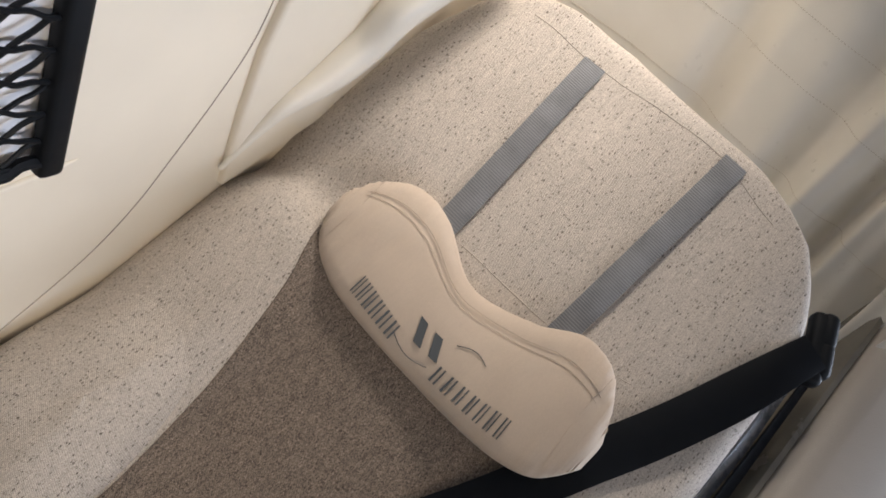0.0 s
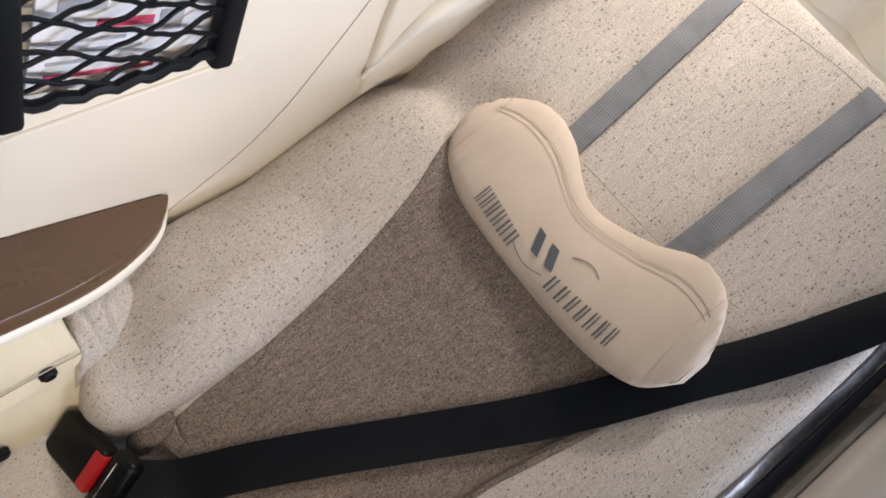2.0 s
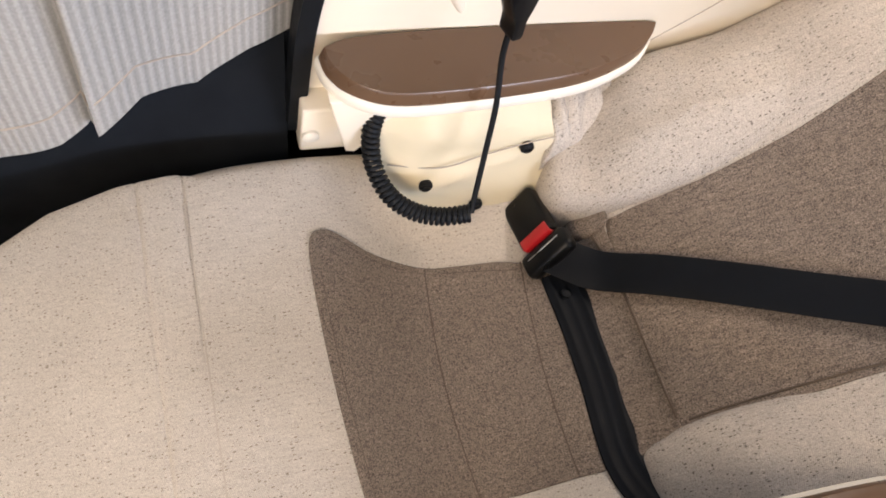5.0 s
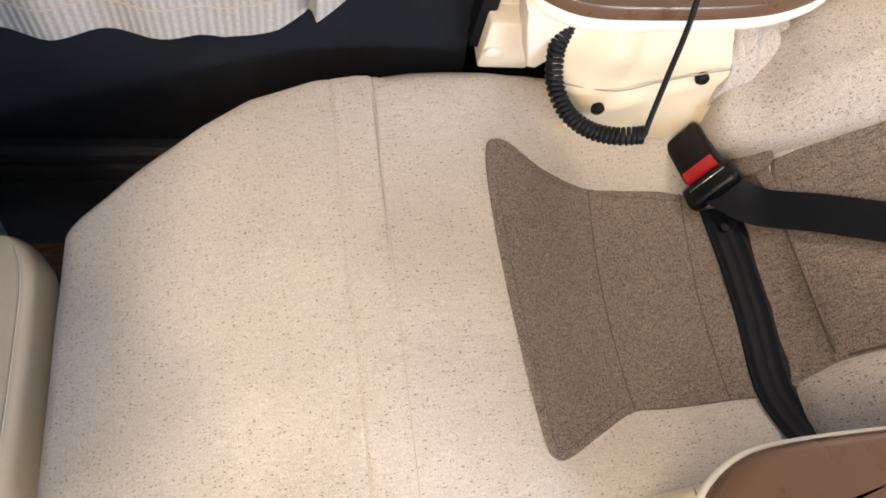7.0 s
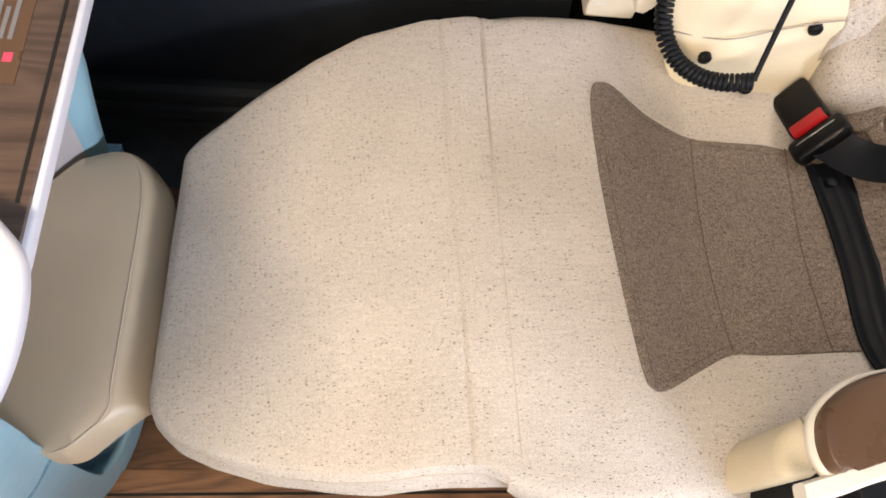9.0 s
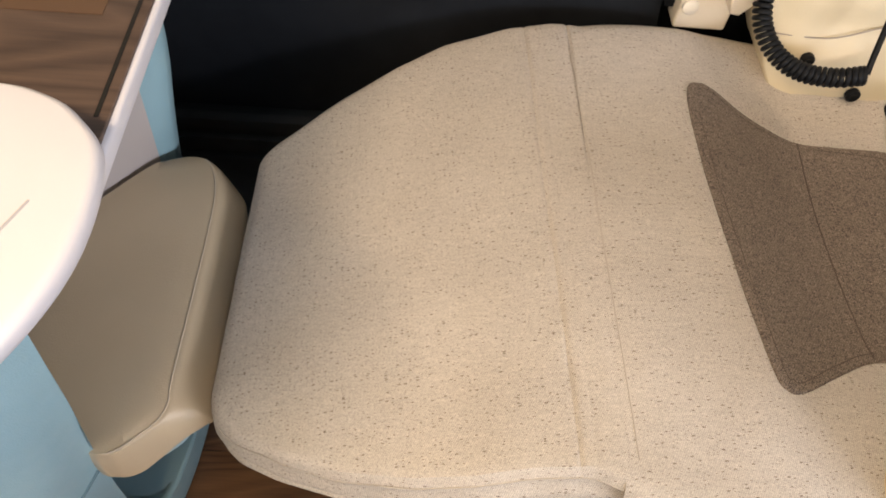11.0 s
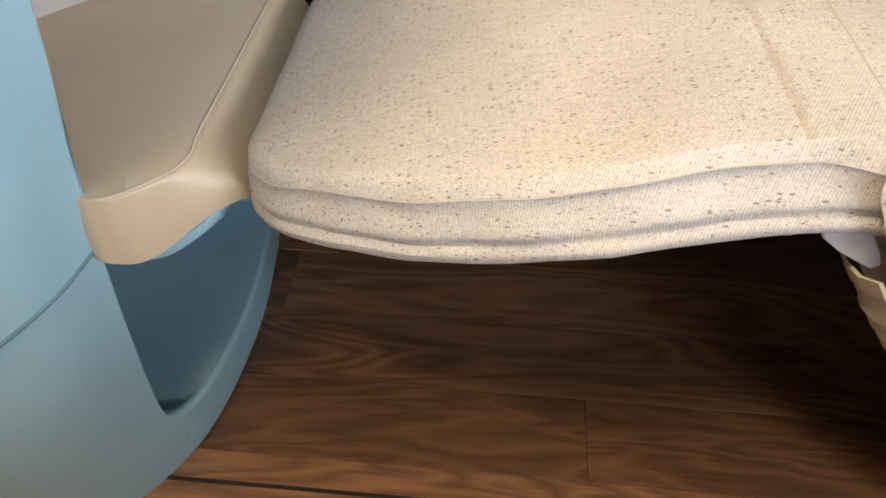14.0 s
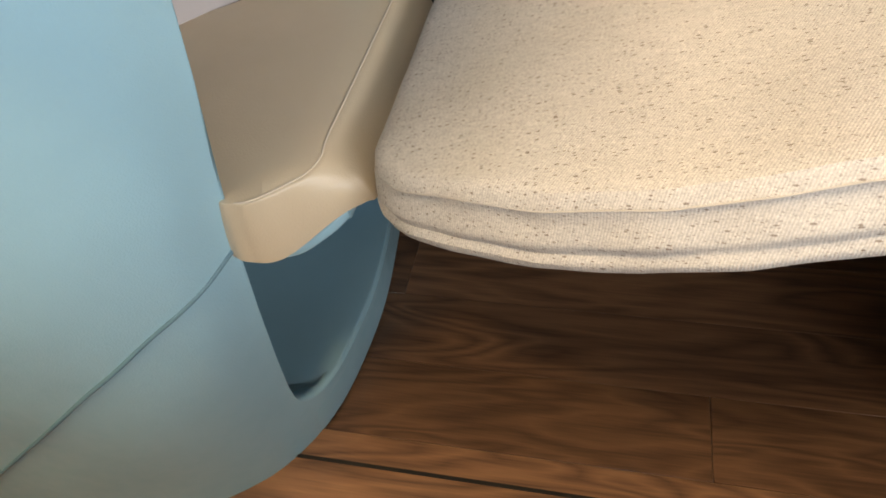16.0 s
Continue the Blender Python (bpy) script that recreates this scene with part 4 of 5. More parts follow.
sup = spline([(x, y, 0) for x, y in ((0.534, 0.290), (0.537, 0.308), (0.546, 0.322), (0.562, 0.332), (0.59, 0.338), (0.61, 0.338), (0.62, 0.325), (0.62, 0.302), (0.60, 0.294), (0.558, 0.281), (0.540, 0.280))], 5, True)
part("support", pad_bm(sup, lambda x, y: 0.580 + 0.5 * max(0, x - 0.53) + 0.004 * math.sin(x * 90 + y * 40), lambda x, y: 0.42, 0.012, 10), M_COVER, aisle_arm, "cream vinyl padded support with yellowed creases")
part("support_seam", tube_bm([Vector((0.557 + 0.002 * math.sin(k * 1.3), 0.286 + 0.046 * k / 16, 0.5955 + 0.004 * math.sin(0.557 * 90 + (0.286 + 0.046 * k / 16) * 40) - 0.011 * smooth(13, 16, k))) for k in range(17)], 0.0009, 6), M_CREASE, aisle_arm)
part("switch_plate", box_bm((0.700, 0.308, 0.665), (0.75, 0.328, 0.6695), 0.001, 1), M_BLACK, aisle_arm, "black switch plate")

# ---- seat belt ----
belt = thing("seat_belt", (0.74, 0.67, 0.48), "fastened black three-point seat belt lying over the seat", "seat belt")


def belt_path(points, lift=0.007):
    out = []
    for p in spline(points, 10):
        out.append(Vector((p.x, p.y, max(p.z, face(p.x, p.y) + lift - 0.02 * smooth(0.345, 0.31, p.y) * (p.x > 1)))))
    for _ in range(6):
        out = [out[0]] + [Vector((b.x, b.y, max((a.z + b.z + c.z) / 3, face(b.x, b.y) + lift - 0.02 * smooth(0.345, 0.31, b.y) * (b.x > 1)))) for a, b, c in zip(out, out[1:], out[2:])] + [out[-1]]
    return out


shoulder = belt_path([(1.330, 0.320, 0.948), (1.25, 0.352, 0.9), (1.165, 0.397, 0.8), (1.06, 0.463, 0.7), (0.963, 0.531, 0.6), (0.86, 0.600, 0.5), (0.775, 0.652, 0.50), (0.722, 0.686, 0.502)], 0.0135)
part("shoulder_webbing", ribbon_bm(shoulder, lambda t: 0.049 - 0.010 * smooth(0.16, 0, t), 0.0022, lambda t: (0.42, 0.62, 0.30), True), M_BELT, belt)
lap = belt_path([(0.738, 0.668, 0.47), (0.744, 0.60, 0.45), (0.746, 0.52, 0.45), (0.745, 0.44, 0.45), (0.755, 0.395, 0.45), (0.768, 0.36, 0.45), (0.772, 0.33, 0.44)], 0.006)
part("lap_webbing", ribbon_bm(lap, lambda t: 0.049 - 0.008 * math.exp(-((t - 0.8) / 0.06) ** 2), 0.0022, lambda t: (1, 0, 0.25 + 0.5 * smooth(0.75, 1, t)), True), M_BELT, belt)
ax = Vector((0.05, -0.96, 0.27)).normalized()
wd = Vector((0.55, 0.32, 0.77))
wd = (wd - ax * wd.dot(ax)).normalized()
bk = Matrix.Translation((0.716, 0.735, 0.488)) @ Matrix((ax, wd, ax.cross(wd))).transposed().to_4x4()
buckle = part("buckle", box_bm((-0.040, -0.025, -0.014), (0.033, 0.025, 0.011), 0.006, 3, bk), M_BLACK, belt)
part("release_button", box_bm((0.020, -0.0215, -0.010), (0.0355, 0.0215, 0.0124), 0.002, 2, bk), M_RED, buckle, "red release button")
part("tongue", box_bm((0.0345, -0.036, -0.014), (0.067, 0.036, 0.008), 0.008, 3, bk), M_BLACK, belt)
part("tongue_slot", box_bm((0.046, -0.024, 0.0072), (0.0475, 0.026, 0.0086), 0.0004, 1, bk), M_STEEL, belt, "thin steel slot edge")
part("stud", rings_bm([[Vector((0.738 + r * math.cos(a), 0.640 + r * math.sin(a), face(0.738, 0.640) + h)) for a in [2 * math.pi * k / 16 for k in range(16)]] for r, h in ((0.0065, 0.006), (0.0065, 0.0105), (0.004, 0.0115))]), M_RUBBER, belt)
ga = Vector((0.72, 0.42, 0.55)).normalized()
gb = Vector((0.3, -0.9, 0.3))
gb = (gb - ga * gb.dot(ga)).normalized()
g = Matrix.Translation((1.366, 0.315, 0.989)) @ Matrix((ga, gb, ga.cross(gb))).transposed().to_4x4()
part("belt_guide", box_bm((-0.046, -0.010, -0.010), (0.040, 0.012, 0.012), 0.007, 3, g), M_RUBBER, belt)
for x in (-0.014, 0.020):
    part("guide_clip", box_bm((x - 0.022, 0.000, -0.012), (x + 0.022, 0.020, 0.014), 0.009, 4, g), M_RUBBER, belt)
part("anchor_webbing", ribbon_bm([Vector((1.385 - 0.33 * i / 12, 0.285 - 0.006 * i / 12, 0.948 - 0.21 * i / 12)) for i in range(13)], lambda t: 0.012 + 0.010 * t, 0.003, lambda t: (0, 0.8, 0.6)), M_BELT, belt)

# ---- neck pillow ----
OUT = spline([(1.126, 0.786, 0), (1.105, 0.766, 0), (1.093, 0.733, 0), (1.088, 0.69, 0), (1.086, 0.616, 0), (1.087, 0.54, 0), (1.092, 0.478, 0), (1.104, 0.436, 0), (1.130, 0.411, 0)], 8)
INN = spline([(1.146, 0.789, 0), (1.176, 0.768, 0), (1.193, 0.733, 0), (1.190, 0.685, 0), (1.167, 0.618, 0), (1.181, 0.543, 0), (1.200, 0.495, 0), (1.192, 0.447, 0), (1.152, 0.412, 0)], 8)
ROOM = len(OUT) - 1
PILLOW_UP = Vector((-0.68, 0, 0.73))


def pillow_point(t, u, h, extra=0.0):
    """t along the pillow, u across from its outer to its inner edge, h from its underside to its top."""
    f = min(ROOM - 1e-6, max(0.0, t * ROOM))
    i = int(f)
    a, b = OUT[i].lerp(OUT[i + 1], f - i), INN[i].lerp(INN[i + 1], f - i)
    p = a.lerp(b, u)
    q = Vector((p.x, p.y, 0.805 + p.x - 1.113))
    q += Vector((-0.77, 0.11, 0.62)) * 0.034 * smooth(0.60, 0.43, p.y)
    return q + PILLOW_UP * (0.060 * (h - 0.90) + extra)


def pillow_skin(t, u, h, extra=0.0):
    """The same place with the cover's creases and the gathers along its seam."""
    w = pillow_point(t, u, h)
    end = smooth(0.0, 0.12, abs(t - 0.5) - 0.34)
    gather = 0.0046 * math.sin(t * 260 + 3 * math.sin(t * 47)) * math.exp(-((h - 0.84) / 0.10) ** 2) * (0.35 + 0.5 * end) * smooth(0.0, 0.07, min(t, 1 - t))
    inner = 0.76 + 0.03 * math.cos(2 * math.pi * (t - 0.5))
    tuck = -0.0009 * math.exp(-((u - inner) / 0.035) ** 2) * smooth(0.10, 0.17, t) * smooth(0.90, 0.83, t) * (h > 0.9)
    crease = 0.0024 * noise.noise((t * 20, u * 2.2, 3)) + 0.0013 * noise.noise((w.x * 60, w.y * 60, w.z * 60))
    return w + PILLOW_UP * (crease + gather + tuck + extra)


def pillow_bm():
    sec = [(0.20, 0.0), (0.09, 0.12), (0.03, 0.32), (0.0, 0.60), (0.008, 0.78), (0.04, 0.885), (0.12, 0.955), (0.28, 1.01), (0.4, 1.03), (0.5, 1.04), (0.6, 1.035), (0.68, 1.02), (0.73, 1.008), (0.765, 0.998), (0.80, 0.986), (0.84, 0.97), (0.88, 0.955), (0.96, 0.885), (0.992, 0.78), (1.0, 0.60), (0.97, 0.32), (0.91, 0.12), (0.80, 0.0)]
    rows = []
    n = 96
    for i in range(n + 1):
        t = 0.45 * i / n + 0.55 * (0.5 - 0.5 * math.cos(math.pi * i / n))
        e = min(t, 1 - t) * n
        q = 1.0 if e > 9 else 0.12 + 0.88 * math.sqrt(max(0.0, 1 - ((9 - e) / 9) ** 2))
        row = []
        for u, h in sec:
            hh = 0.62 + (h - 0.62) * q
            w = pillow_skin(t, u, hh)
            row.append(w)
        rows.append(row)
    return rings_bm(rows)


pillow = thing("neck_pillow", (1.12, 0.6, 0.80), "beige cotton crescent neck pillow with grey print", "neck pillow")
part("cushion", pillow_bm(), M_PILLOW, pillow, "", 60)
part("seam", tube_bm([pillow_skin(0.13 + 0.74 * i / 80, 0.74 + 0.03 * math.cos(2 * math.pi * (i / 80 - 0.5)), 1.03, -0.0001) for i in range(81)], 0.0004, 6), M_PILLOW_SEAM, pillow)
part("seam", tube_bm([pillow_skin(0.13 + 0.74 * i / 80, 0.80 + 0.03 * math.cos(2 * math.pi * (i / 80 - 0.5)), 1.015, -0.0001) for i in range(81)], 0.0004, 6), M_PILLOW_SEAM, pillow)
for t0 in (0.135, 0.865):
    part("seam", tube_bm([pillow_skin(t0 + (0.014 if t0 < 0.5 else -0.014) * math.sin(math.pi * i / 24), 0.10 + 0.84 * i / 24, 1.03 - 0.09 * abs(i / 12 - 1) ** 4, -0.0001) for i in range(25)], 0.0005, 6), M_PILLOW_SEAM, pillow)


def printed_bm(t0, t1, u0, u1, skew=0.0):
    """A flat printed mark on the pillow's top."""
    bm = bmesh.new()
    a, b = [], []
    for k in range(5):
        for row, e in ((a, 0.0006), (b, -0.001)):
            t, u = t0 + (t1 - t0) * k / 4, u0
            row.append((bm.verts.new(pillow_skin(t, u0, min(0.915 + 0.34 * u0, 0.985 + 0.09 * u0), e + 0.0012)), bm.verts.new(pillow_skin(t + skew, u1, min(0.915 + 0.34 * u1, 0.985 + 0.09 * u1), e + 0.0012))))
    for k in range(4):
        bm.faces.new((a[k][0], a[k + 1][0], a[k + 1][1], a[k][1]))
    return bm


for first, step, count, low, high in ((0.345, 0.0215, 6, 0.085, 0.235), (0.560, 0.0262, 7, 0.10, 0.25)):
    for k in range(count):
        for at, width in ((0.0, 0.0042), (0.0098, 0.0032)):
            t = first + k * step + at
            part("print", printed_bm(t, t + width, low, high), M_INK, pillow, "grey printed bar")
for k in range(2):
    t = 0.478 + k * 0.036
    part("emblem", printed_bm(t, t + 0.018, 0.44, 0.24, 0.020), M_INK, pillow, "grey slanted printed bar")
part("swoosh", tube_bm([pillow_skin(0.465 + 0.08 * i / 20, 0.16 - 0.05 * math.sin(math.pi * i / 20), 0.985, 0.0016) for i in range(21)], 0.0005, 5), M_INK, pillow)
part("swoosh", tube_bm([pillow_skin(0.555 + 0.06 * i / 20, 0.47 + 0.05 * math.sin(math.pi * i / 20), 1.035, 0.0012) for i in range(21)], 0.0005, 5), M_INK, pillow)

# ---- remote control with its cable ----
remote = thing("seat_remote", (0.612, 0.84, 0.83), "black handheld seat remote with white arrow buttons hanging on the shell", "remote control")
ry_ = Vector((-0.075, 0.08, 0.994)).normalized()
rz_ = Vector((0.30, -0.95, 0.08))
rz_ = (rz_ - ry_ * rz_.dot(ry_)).normalized()
RM = Matrix.Translation((0.6215, 0.825, 0.846)) @ Matrix((ry_.cross(rz_), ry_, rz_)).transposed().to_4x4() @ Matrix.Diagonal((0.76, 1.0, 1.0, 1))


def remote_bm():
    half = [(0.0, 0.1015), (0.012, 0.1012), (0.022, 0.099), (0.0285, 0.093), (0.0315, 0.080), (0.033, 0.050), (0.0335, 0.015), (0.0315, -0.015), (0.026, -0.042), (0.016, -0.066), (0.0095, -0.080), (0.0085, -0.098), (0.0, -0.100)]
    right = spline([(x, y, 0) for x, y in half], 4)
    ring = [(p.x, p.y) for p in right] + [(-p.x, p.y) for p in reversed(right[1:-1])]
    rows = []
    for z, s in ((-0.010, 0.86), (-0.009, 0.94), (-0.004, 0.99), (0.003, 1.0), (0.0085, 0.975), (0.0115, 0.93), (0.0125, 0.87), (0.0128, 0.5)):
        rows.append([RM @ Vector((x * s, -0.005 + (y + 0.005) * (0.93 + 0.07 * s), z)) for x, y in ring])
    return rings_bm(rows)


part("body", remote_bm(), M_BLACK, remote)
for x in (-0.012, 0.012):
    y_mid = 0.007
    loop = [RM @ Vector((x + 0.0085 * math.cos(a), y_mid + 0.0085 * math.sin(a) + (0.0155 if math.sin(a) > 0 else -0.0155), 0.0128)) for a in [2 * math.pi * k / 32 for k in range(32)]]
    part("button_ring", tube_bm(loop, 0.0004, 5, True), M_BAGLE, remote, "pale printed button outline")
    for s in (1, -1):
        tri = [RM @ Vector((x + dx * 0.0058, y_mid + s * (0.0115 + dy * 0.009), 0.0128 + e)) for e in (0.0, 0.0006) for dx, dy in ((-1, 0), (1, 0), (0, 1))]
        bm = bmesh.new()
        vs = [bm.verts.new(p) for p in tri]
        bm.faces.new(vs[3:])
        for k in range(3):
            bm.faces.new((vs[k], vs[(k + 1) % 3], vs[3 + (k + 1) % 3], vs[3 + k]))
        part("arrow_button", bm, M_PAPER, remote, "white arrow button")
        icon = [RM @ Vector((x + dx, y_mid + s * (0.032 + dy), 0.0128)) for dx, dy in ((-0.007, -0.001), (-0.003, 0.001), (0.002, 0.0), (0.006, 0.005))]
        part("seat_icon", tube_bm(icon, 0.0005, 5), M_BAGLE, remote)
part("logo_bar", box_bm((-0.019, 0.0715, 0.0124), (0.019, 0.0727, 0.0132), 0, 1, RM), M_BAGLE, remote, "pale printed bar")
part("holder", box_bm((0.600, 0.848, 0.852), (0.636, 0.899, 0.892), 0.005, 2), M_BLACK, remote, "black remote holder")
tail = RM @ Vector((0, -0.098, 0))
drop = spline([tail + Vector((0, 0, 0.01)), tail + Vector((0.001, -0.004, -0.03)), Vector((0.632, 0.790, 0.665)), Vector((0.628, 0.765, 0.61)), Vector((0.622, 0.738, 0.56)), Vector((0.620, 0.729, 0.548))], 10)
part("cable", tube_bm(drop, lambda t: 0.0034 if t > 0.08 else 0.0045, 8), M_RUBBER, remote)


def coil_bm():
    path = spline([(0.620, 0.731, 0.549), (0.590, 0.735, 0.540), (0.560, 0.748, 0.535), (0.535, 0.77, 0.540), (0.521, 0.80, 0.556), (0.519, 0.825, 0.585), (0.528, 0.84, 0.612)], 26)
    pts = []
    n = len(path)
    up0 = Vector((0, 0, 1))
    length = sum((a - b).length for a, b in zip(path, path[1:]))
    turns = 34
    for i in range(turns * 12):
        f = i / (turns * 12 - 1) * (n - 1.001)
        k = int(f)
        p = path[k].lerp(path[k + 1], f - k)
        d = (path[k + 1] - path[k]).normalized()
        a = d.cross(up0).normalized()
        b = a.cross(d)
        w = 2 * math.pi * i / 12
        pts.append(p + Vector((-0.002, -0.002, -0.003)) + 0.0085 * (math.cos(w) * a + math.sin(w) * b))
    return tube_bm(pts, 0.0029, 6)


part("coil", coil_bm(), M_RUBBER, remote, "black coiled cable", 60)

# ---- net pocket with leaflets ----
net = thing("net_pocket", (0.78, 0.89, 0.83), "black elastic net pocket on the cream side panel", "net pocket")


def net_frame(u, v, y=0.884):
    """u along the pocket, v up it."""
    x = 0.684 + 0.172 * u - 0.020 * v
    z = 0.846 + 0.034 * u + 0.175 * v
    return Vector((x, y - 0.006 * math.sin(math.pi * min(1, max(0, u))), z))


for u in (0.0, 1.0):
    bar = box_bm((-0.011, -0.008, -0.020), (0.011, 0.010, 0.19), 0.006, 3)
    bar.transform(Matrix.Translation(net_frame(u, 0)) @ pose(0, 0, 0, 0, -6, 0))
    part("side_bar", bar, M_RUBBER, net)
for v in (0.0, 1.0):
    part("hem", tube_bm([net_frame(i / 20, v) + Vector((0, 0, 0.003 * math.sin(i * 1.9))) for i in range(21)], 0.0055, 8), M_RUBBER, net)
MESH_W, MESH_H = 0.066, 0.0275
for s in (1, -1):
    for k in range(-4, 10):
        pts = []
        for i in range(41):
            u = i / 40
            wave = 0.0016 * math.sin(u * 19 + 1.7 * k) + 0.0008 * math.sin(u * 47 + k)
            v = (k * MESH_H + 0.006 + s * u * 0.172 * MESH_H / MESH_W + wave) / 0.175
            if 0 <= v <= 1:
                pts.append(net_frame(u, v, 0.886 if s > 0 else 0.8835))
        if len(pts) > 3:
            part("cord", tube_bm(pts, 0.0021, 6), M_RUBBER, net)
leaf = tagged(new("leaflet", mesh_of("leaflet", box_bm((0.700, 0.8925, 0.848), (0.838, 0.8955, 1.03), 0.0005, 1), M_PAPER)), "white folded leaflet with red and grey print in the net pocket", "leaflet")
for x0, x1, z0, z1, mat in ((0.712, 0.80, 0.862, 0.866, M_PINK), (0.712, 0.78, 0.876, 0.879, M_GREY_INK), (0.712, 0.785, 0.886, 0.889, M_GREY_INK), (0.712, 0.77, 0.896, 0.899, M_GREY_INK), (0.745, 0.79, 0.908, 0.916, M_PINK), (0.715, 0.75, 0.925, 0.945, M_GREY_INK), (0.76, 0.80, 0.96, 0.975, M_PINK), (0.795, 0.815, 0.90, 0.92, M_GREY_INK), (0.71, 0.79, 0.985, 0.988, M_GREY_INK)):
    part("print", box_bm((x0, 0.8918, z0), (x1, 0.8926, z1)), mat, leaf)
tagged(new("leaflet", mesh_of("leaflet", box_bm((0.735, 0.8965, 0.855), (0.852, 0.8985, 1.045), 0.0005, 1), M_PAPER)), "white leaflet tucked behind another in the net pocket", "leaflet")

# ---- curtain ----
def drape(x):
    """The curtain swings away from the wall towards the front."""
    return 0.936 - 0.100 * smooth(0.46, 0.16, x)


def overlap(x, z):
    """One width of the curtain lies over the next along a slanting fold."""
    d = x - (0.2405 + 0.008 * (z - 0.61))
    return -0.022 * smooth(-0.004, 0.004, d) * (1 - smooth(0.02, 0.16, d)) + 0.010 * smooth(-0.10, -0.01, d) * (1 - smooth(-0.004, 0.004, d))


def curtain_bm():
    nx, nz = 330, 40
    bm = bmesh.new()
    rows = []
    global HEM
    hem_x = [-0.80, -0.40, -0.20, -0.10, -0.03, 0.06, 0.12, 0.145, 0.204, 0.234, 0.240, 0.288, 0.341, 0.399, 0.456, 0.60]
    hem_z = [0.60, 0.59, 0.580, 0.562, 0.556, 0.566, 0.566, 0.559, 0.574, 0.592, 0.602, 0.620, 0.590, 0.618, 0.629, 0.65]
    HEM = (hem_x, hem_z)
    for back in (0, 1):
        grid = []
        for i in range(nx + 1):
            x = -0.8 + 1.29 * i / nx
            z0 = lerp_list(hem_x, hem_z, x)
            col = []
            for j in range(nz + 1):
                g = j / nz
                z = z0 + (1.5 - z0) * g
                y = drape(x) + 0.007 * math.sin(x * 46 + 1.2 * math.sin(x * 11)) + 0.008 * noise.noise((x * 5, z * 3, 0)) + 0.008 * g + overlap(x, z)
                grid_y = y + (0.0025 if back else 0)
                col.append(bm.verts.new((x, grid_y, z)))
            grid.append(col)
        rows.append(grid)
    a, b = rows
    for i in range(nx):
        for j in range(nz):
            bm.faces.new((a[i][j], a[i + 1][j], a[i + 1][j + 1], a[i][j + 1]))
            bm.faces.new((b[i][j], b[i][j + 1], b[i + 1][j + 1], b[i + 1][j]))
        bm.faces.new((a[i][0], b[i][0], b[i + 1][0], a[i + 1][0]))
    return bm


curtain = single("curtain", curtain_bm(), M_CURTAIN, "pale grey finely ribbed window curtain hanging in folds", "curtain", "", 70)
hem = []
for i in range(120):
    x = -0.30 + 0.76 * i / 119
    z0 = lerp_list(*HEM, x)
    z = z0 + 0.045
    y = drape(x) + 0.007 * math.sin(x * 46 + 1.2 * math.sin(x * 11)) + 0.008 * noise.noise((x * 5, z * 3, 0)) + 0.008 * 0.045 / (1.5 - z0) + overlap(x, z)
    hem.append(Vector((x, y - 0.0004, z)))
part("hem_stitching", tube_bm(hem, 0.0011, 6), M_CREASE, curtain)

# ---- shell of the seat in front, with footrest and table ----
front = thing("front_seat_shell", (-0.35, 0.48, 0.0), "pale blue vinyl shell of the seat in front with a footwell", "seat shell")


def lean(z):
    """How far the shell's rear edge reaches back at a height."""
    return lerp_list([0, 0.13, 0.36, 0.5, 0.66, 0.75], [0.0, 0.012, 0.036, 0.061, 0.084, 0.095], z)


PLAN = spline([(-0.75, 0.225, 0), (-0.50, 0.232, 0), (-0.36, 0.245, 0), (-0.27, 0.268, 0), (-0.215, 0.305, 0), (-0.182, 0.345, 0), (-0.160, 0.395, 0), (-0.148, 0.46, 0), (-0.143, 0.55, 0), (-0.150, 0.64, 0), (-0.162, 0.72, 0), (-0.19, 0.79, 0), (-0.25, 0.85, 0)], 10)
RUN = [0.0]
for a_, b_ in zip(PLAN, PLAN[1:]):
    RUN.append(RUN[-1] + (b_ - a_).length)
EDGE_AT = RUN[50] + 0.004


def shell_point(s, z):
    """A place on the shell's outer face: s along its plan, z up."""
    i = min(len(RUN) - 2, max(0, int(np.searchsorted(RUN, s)) - 1))
    p = PLAN[i].lerp(PLAN[i + 1], (s - RUN[i]) / (RUN[i + 1] - RUN[i]))
    d = (PLAN[i + 1] - PLAN[i]).normalized()
    out = Vector((d.y, -d.x, 0))
    g = smooth(EDGE_AT - 0.35, EDGE_AT, s)
    puff = 0.012 * math.sin(math.pi * min(1, max(0, (z - 0.02) / 0.7))) * (1 - smooth(EDGE_AT - 0.06, EDGE_AT, s)) + 0.0024 * noise.noise((p.x * 8, p.y * 8, z * 9)) * (1 - smooth(EDGE_AT - 0.08, EDGE_AT, s))
    return Vector((p.x + lean(z) * (0.4 + 0.6 * g), p.y - 0.02 * (z / 0.7) * g, z)) + out * puff, out


def shell_top(s):
    """Height of the shell's upper edge: the wall, then a rounded step down to the footwell's rim."""
    d = s - EDGE_AT
    if d <= 0:
        return 0.726
    return 0.0585 + 0.060 * math.exp(-d / 0.022) + 0.6075 * math.exp(-d / 0.0022)


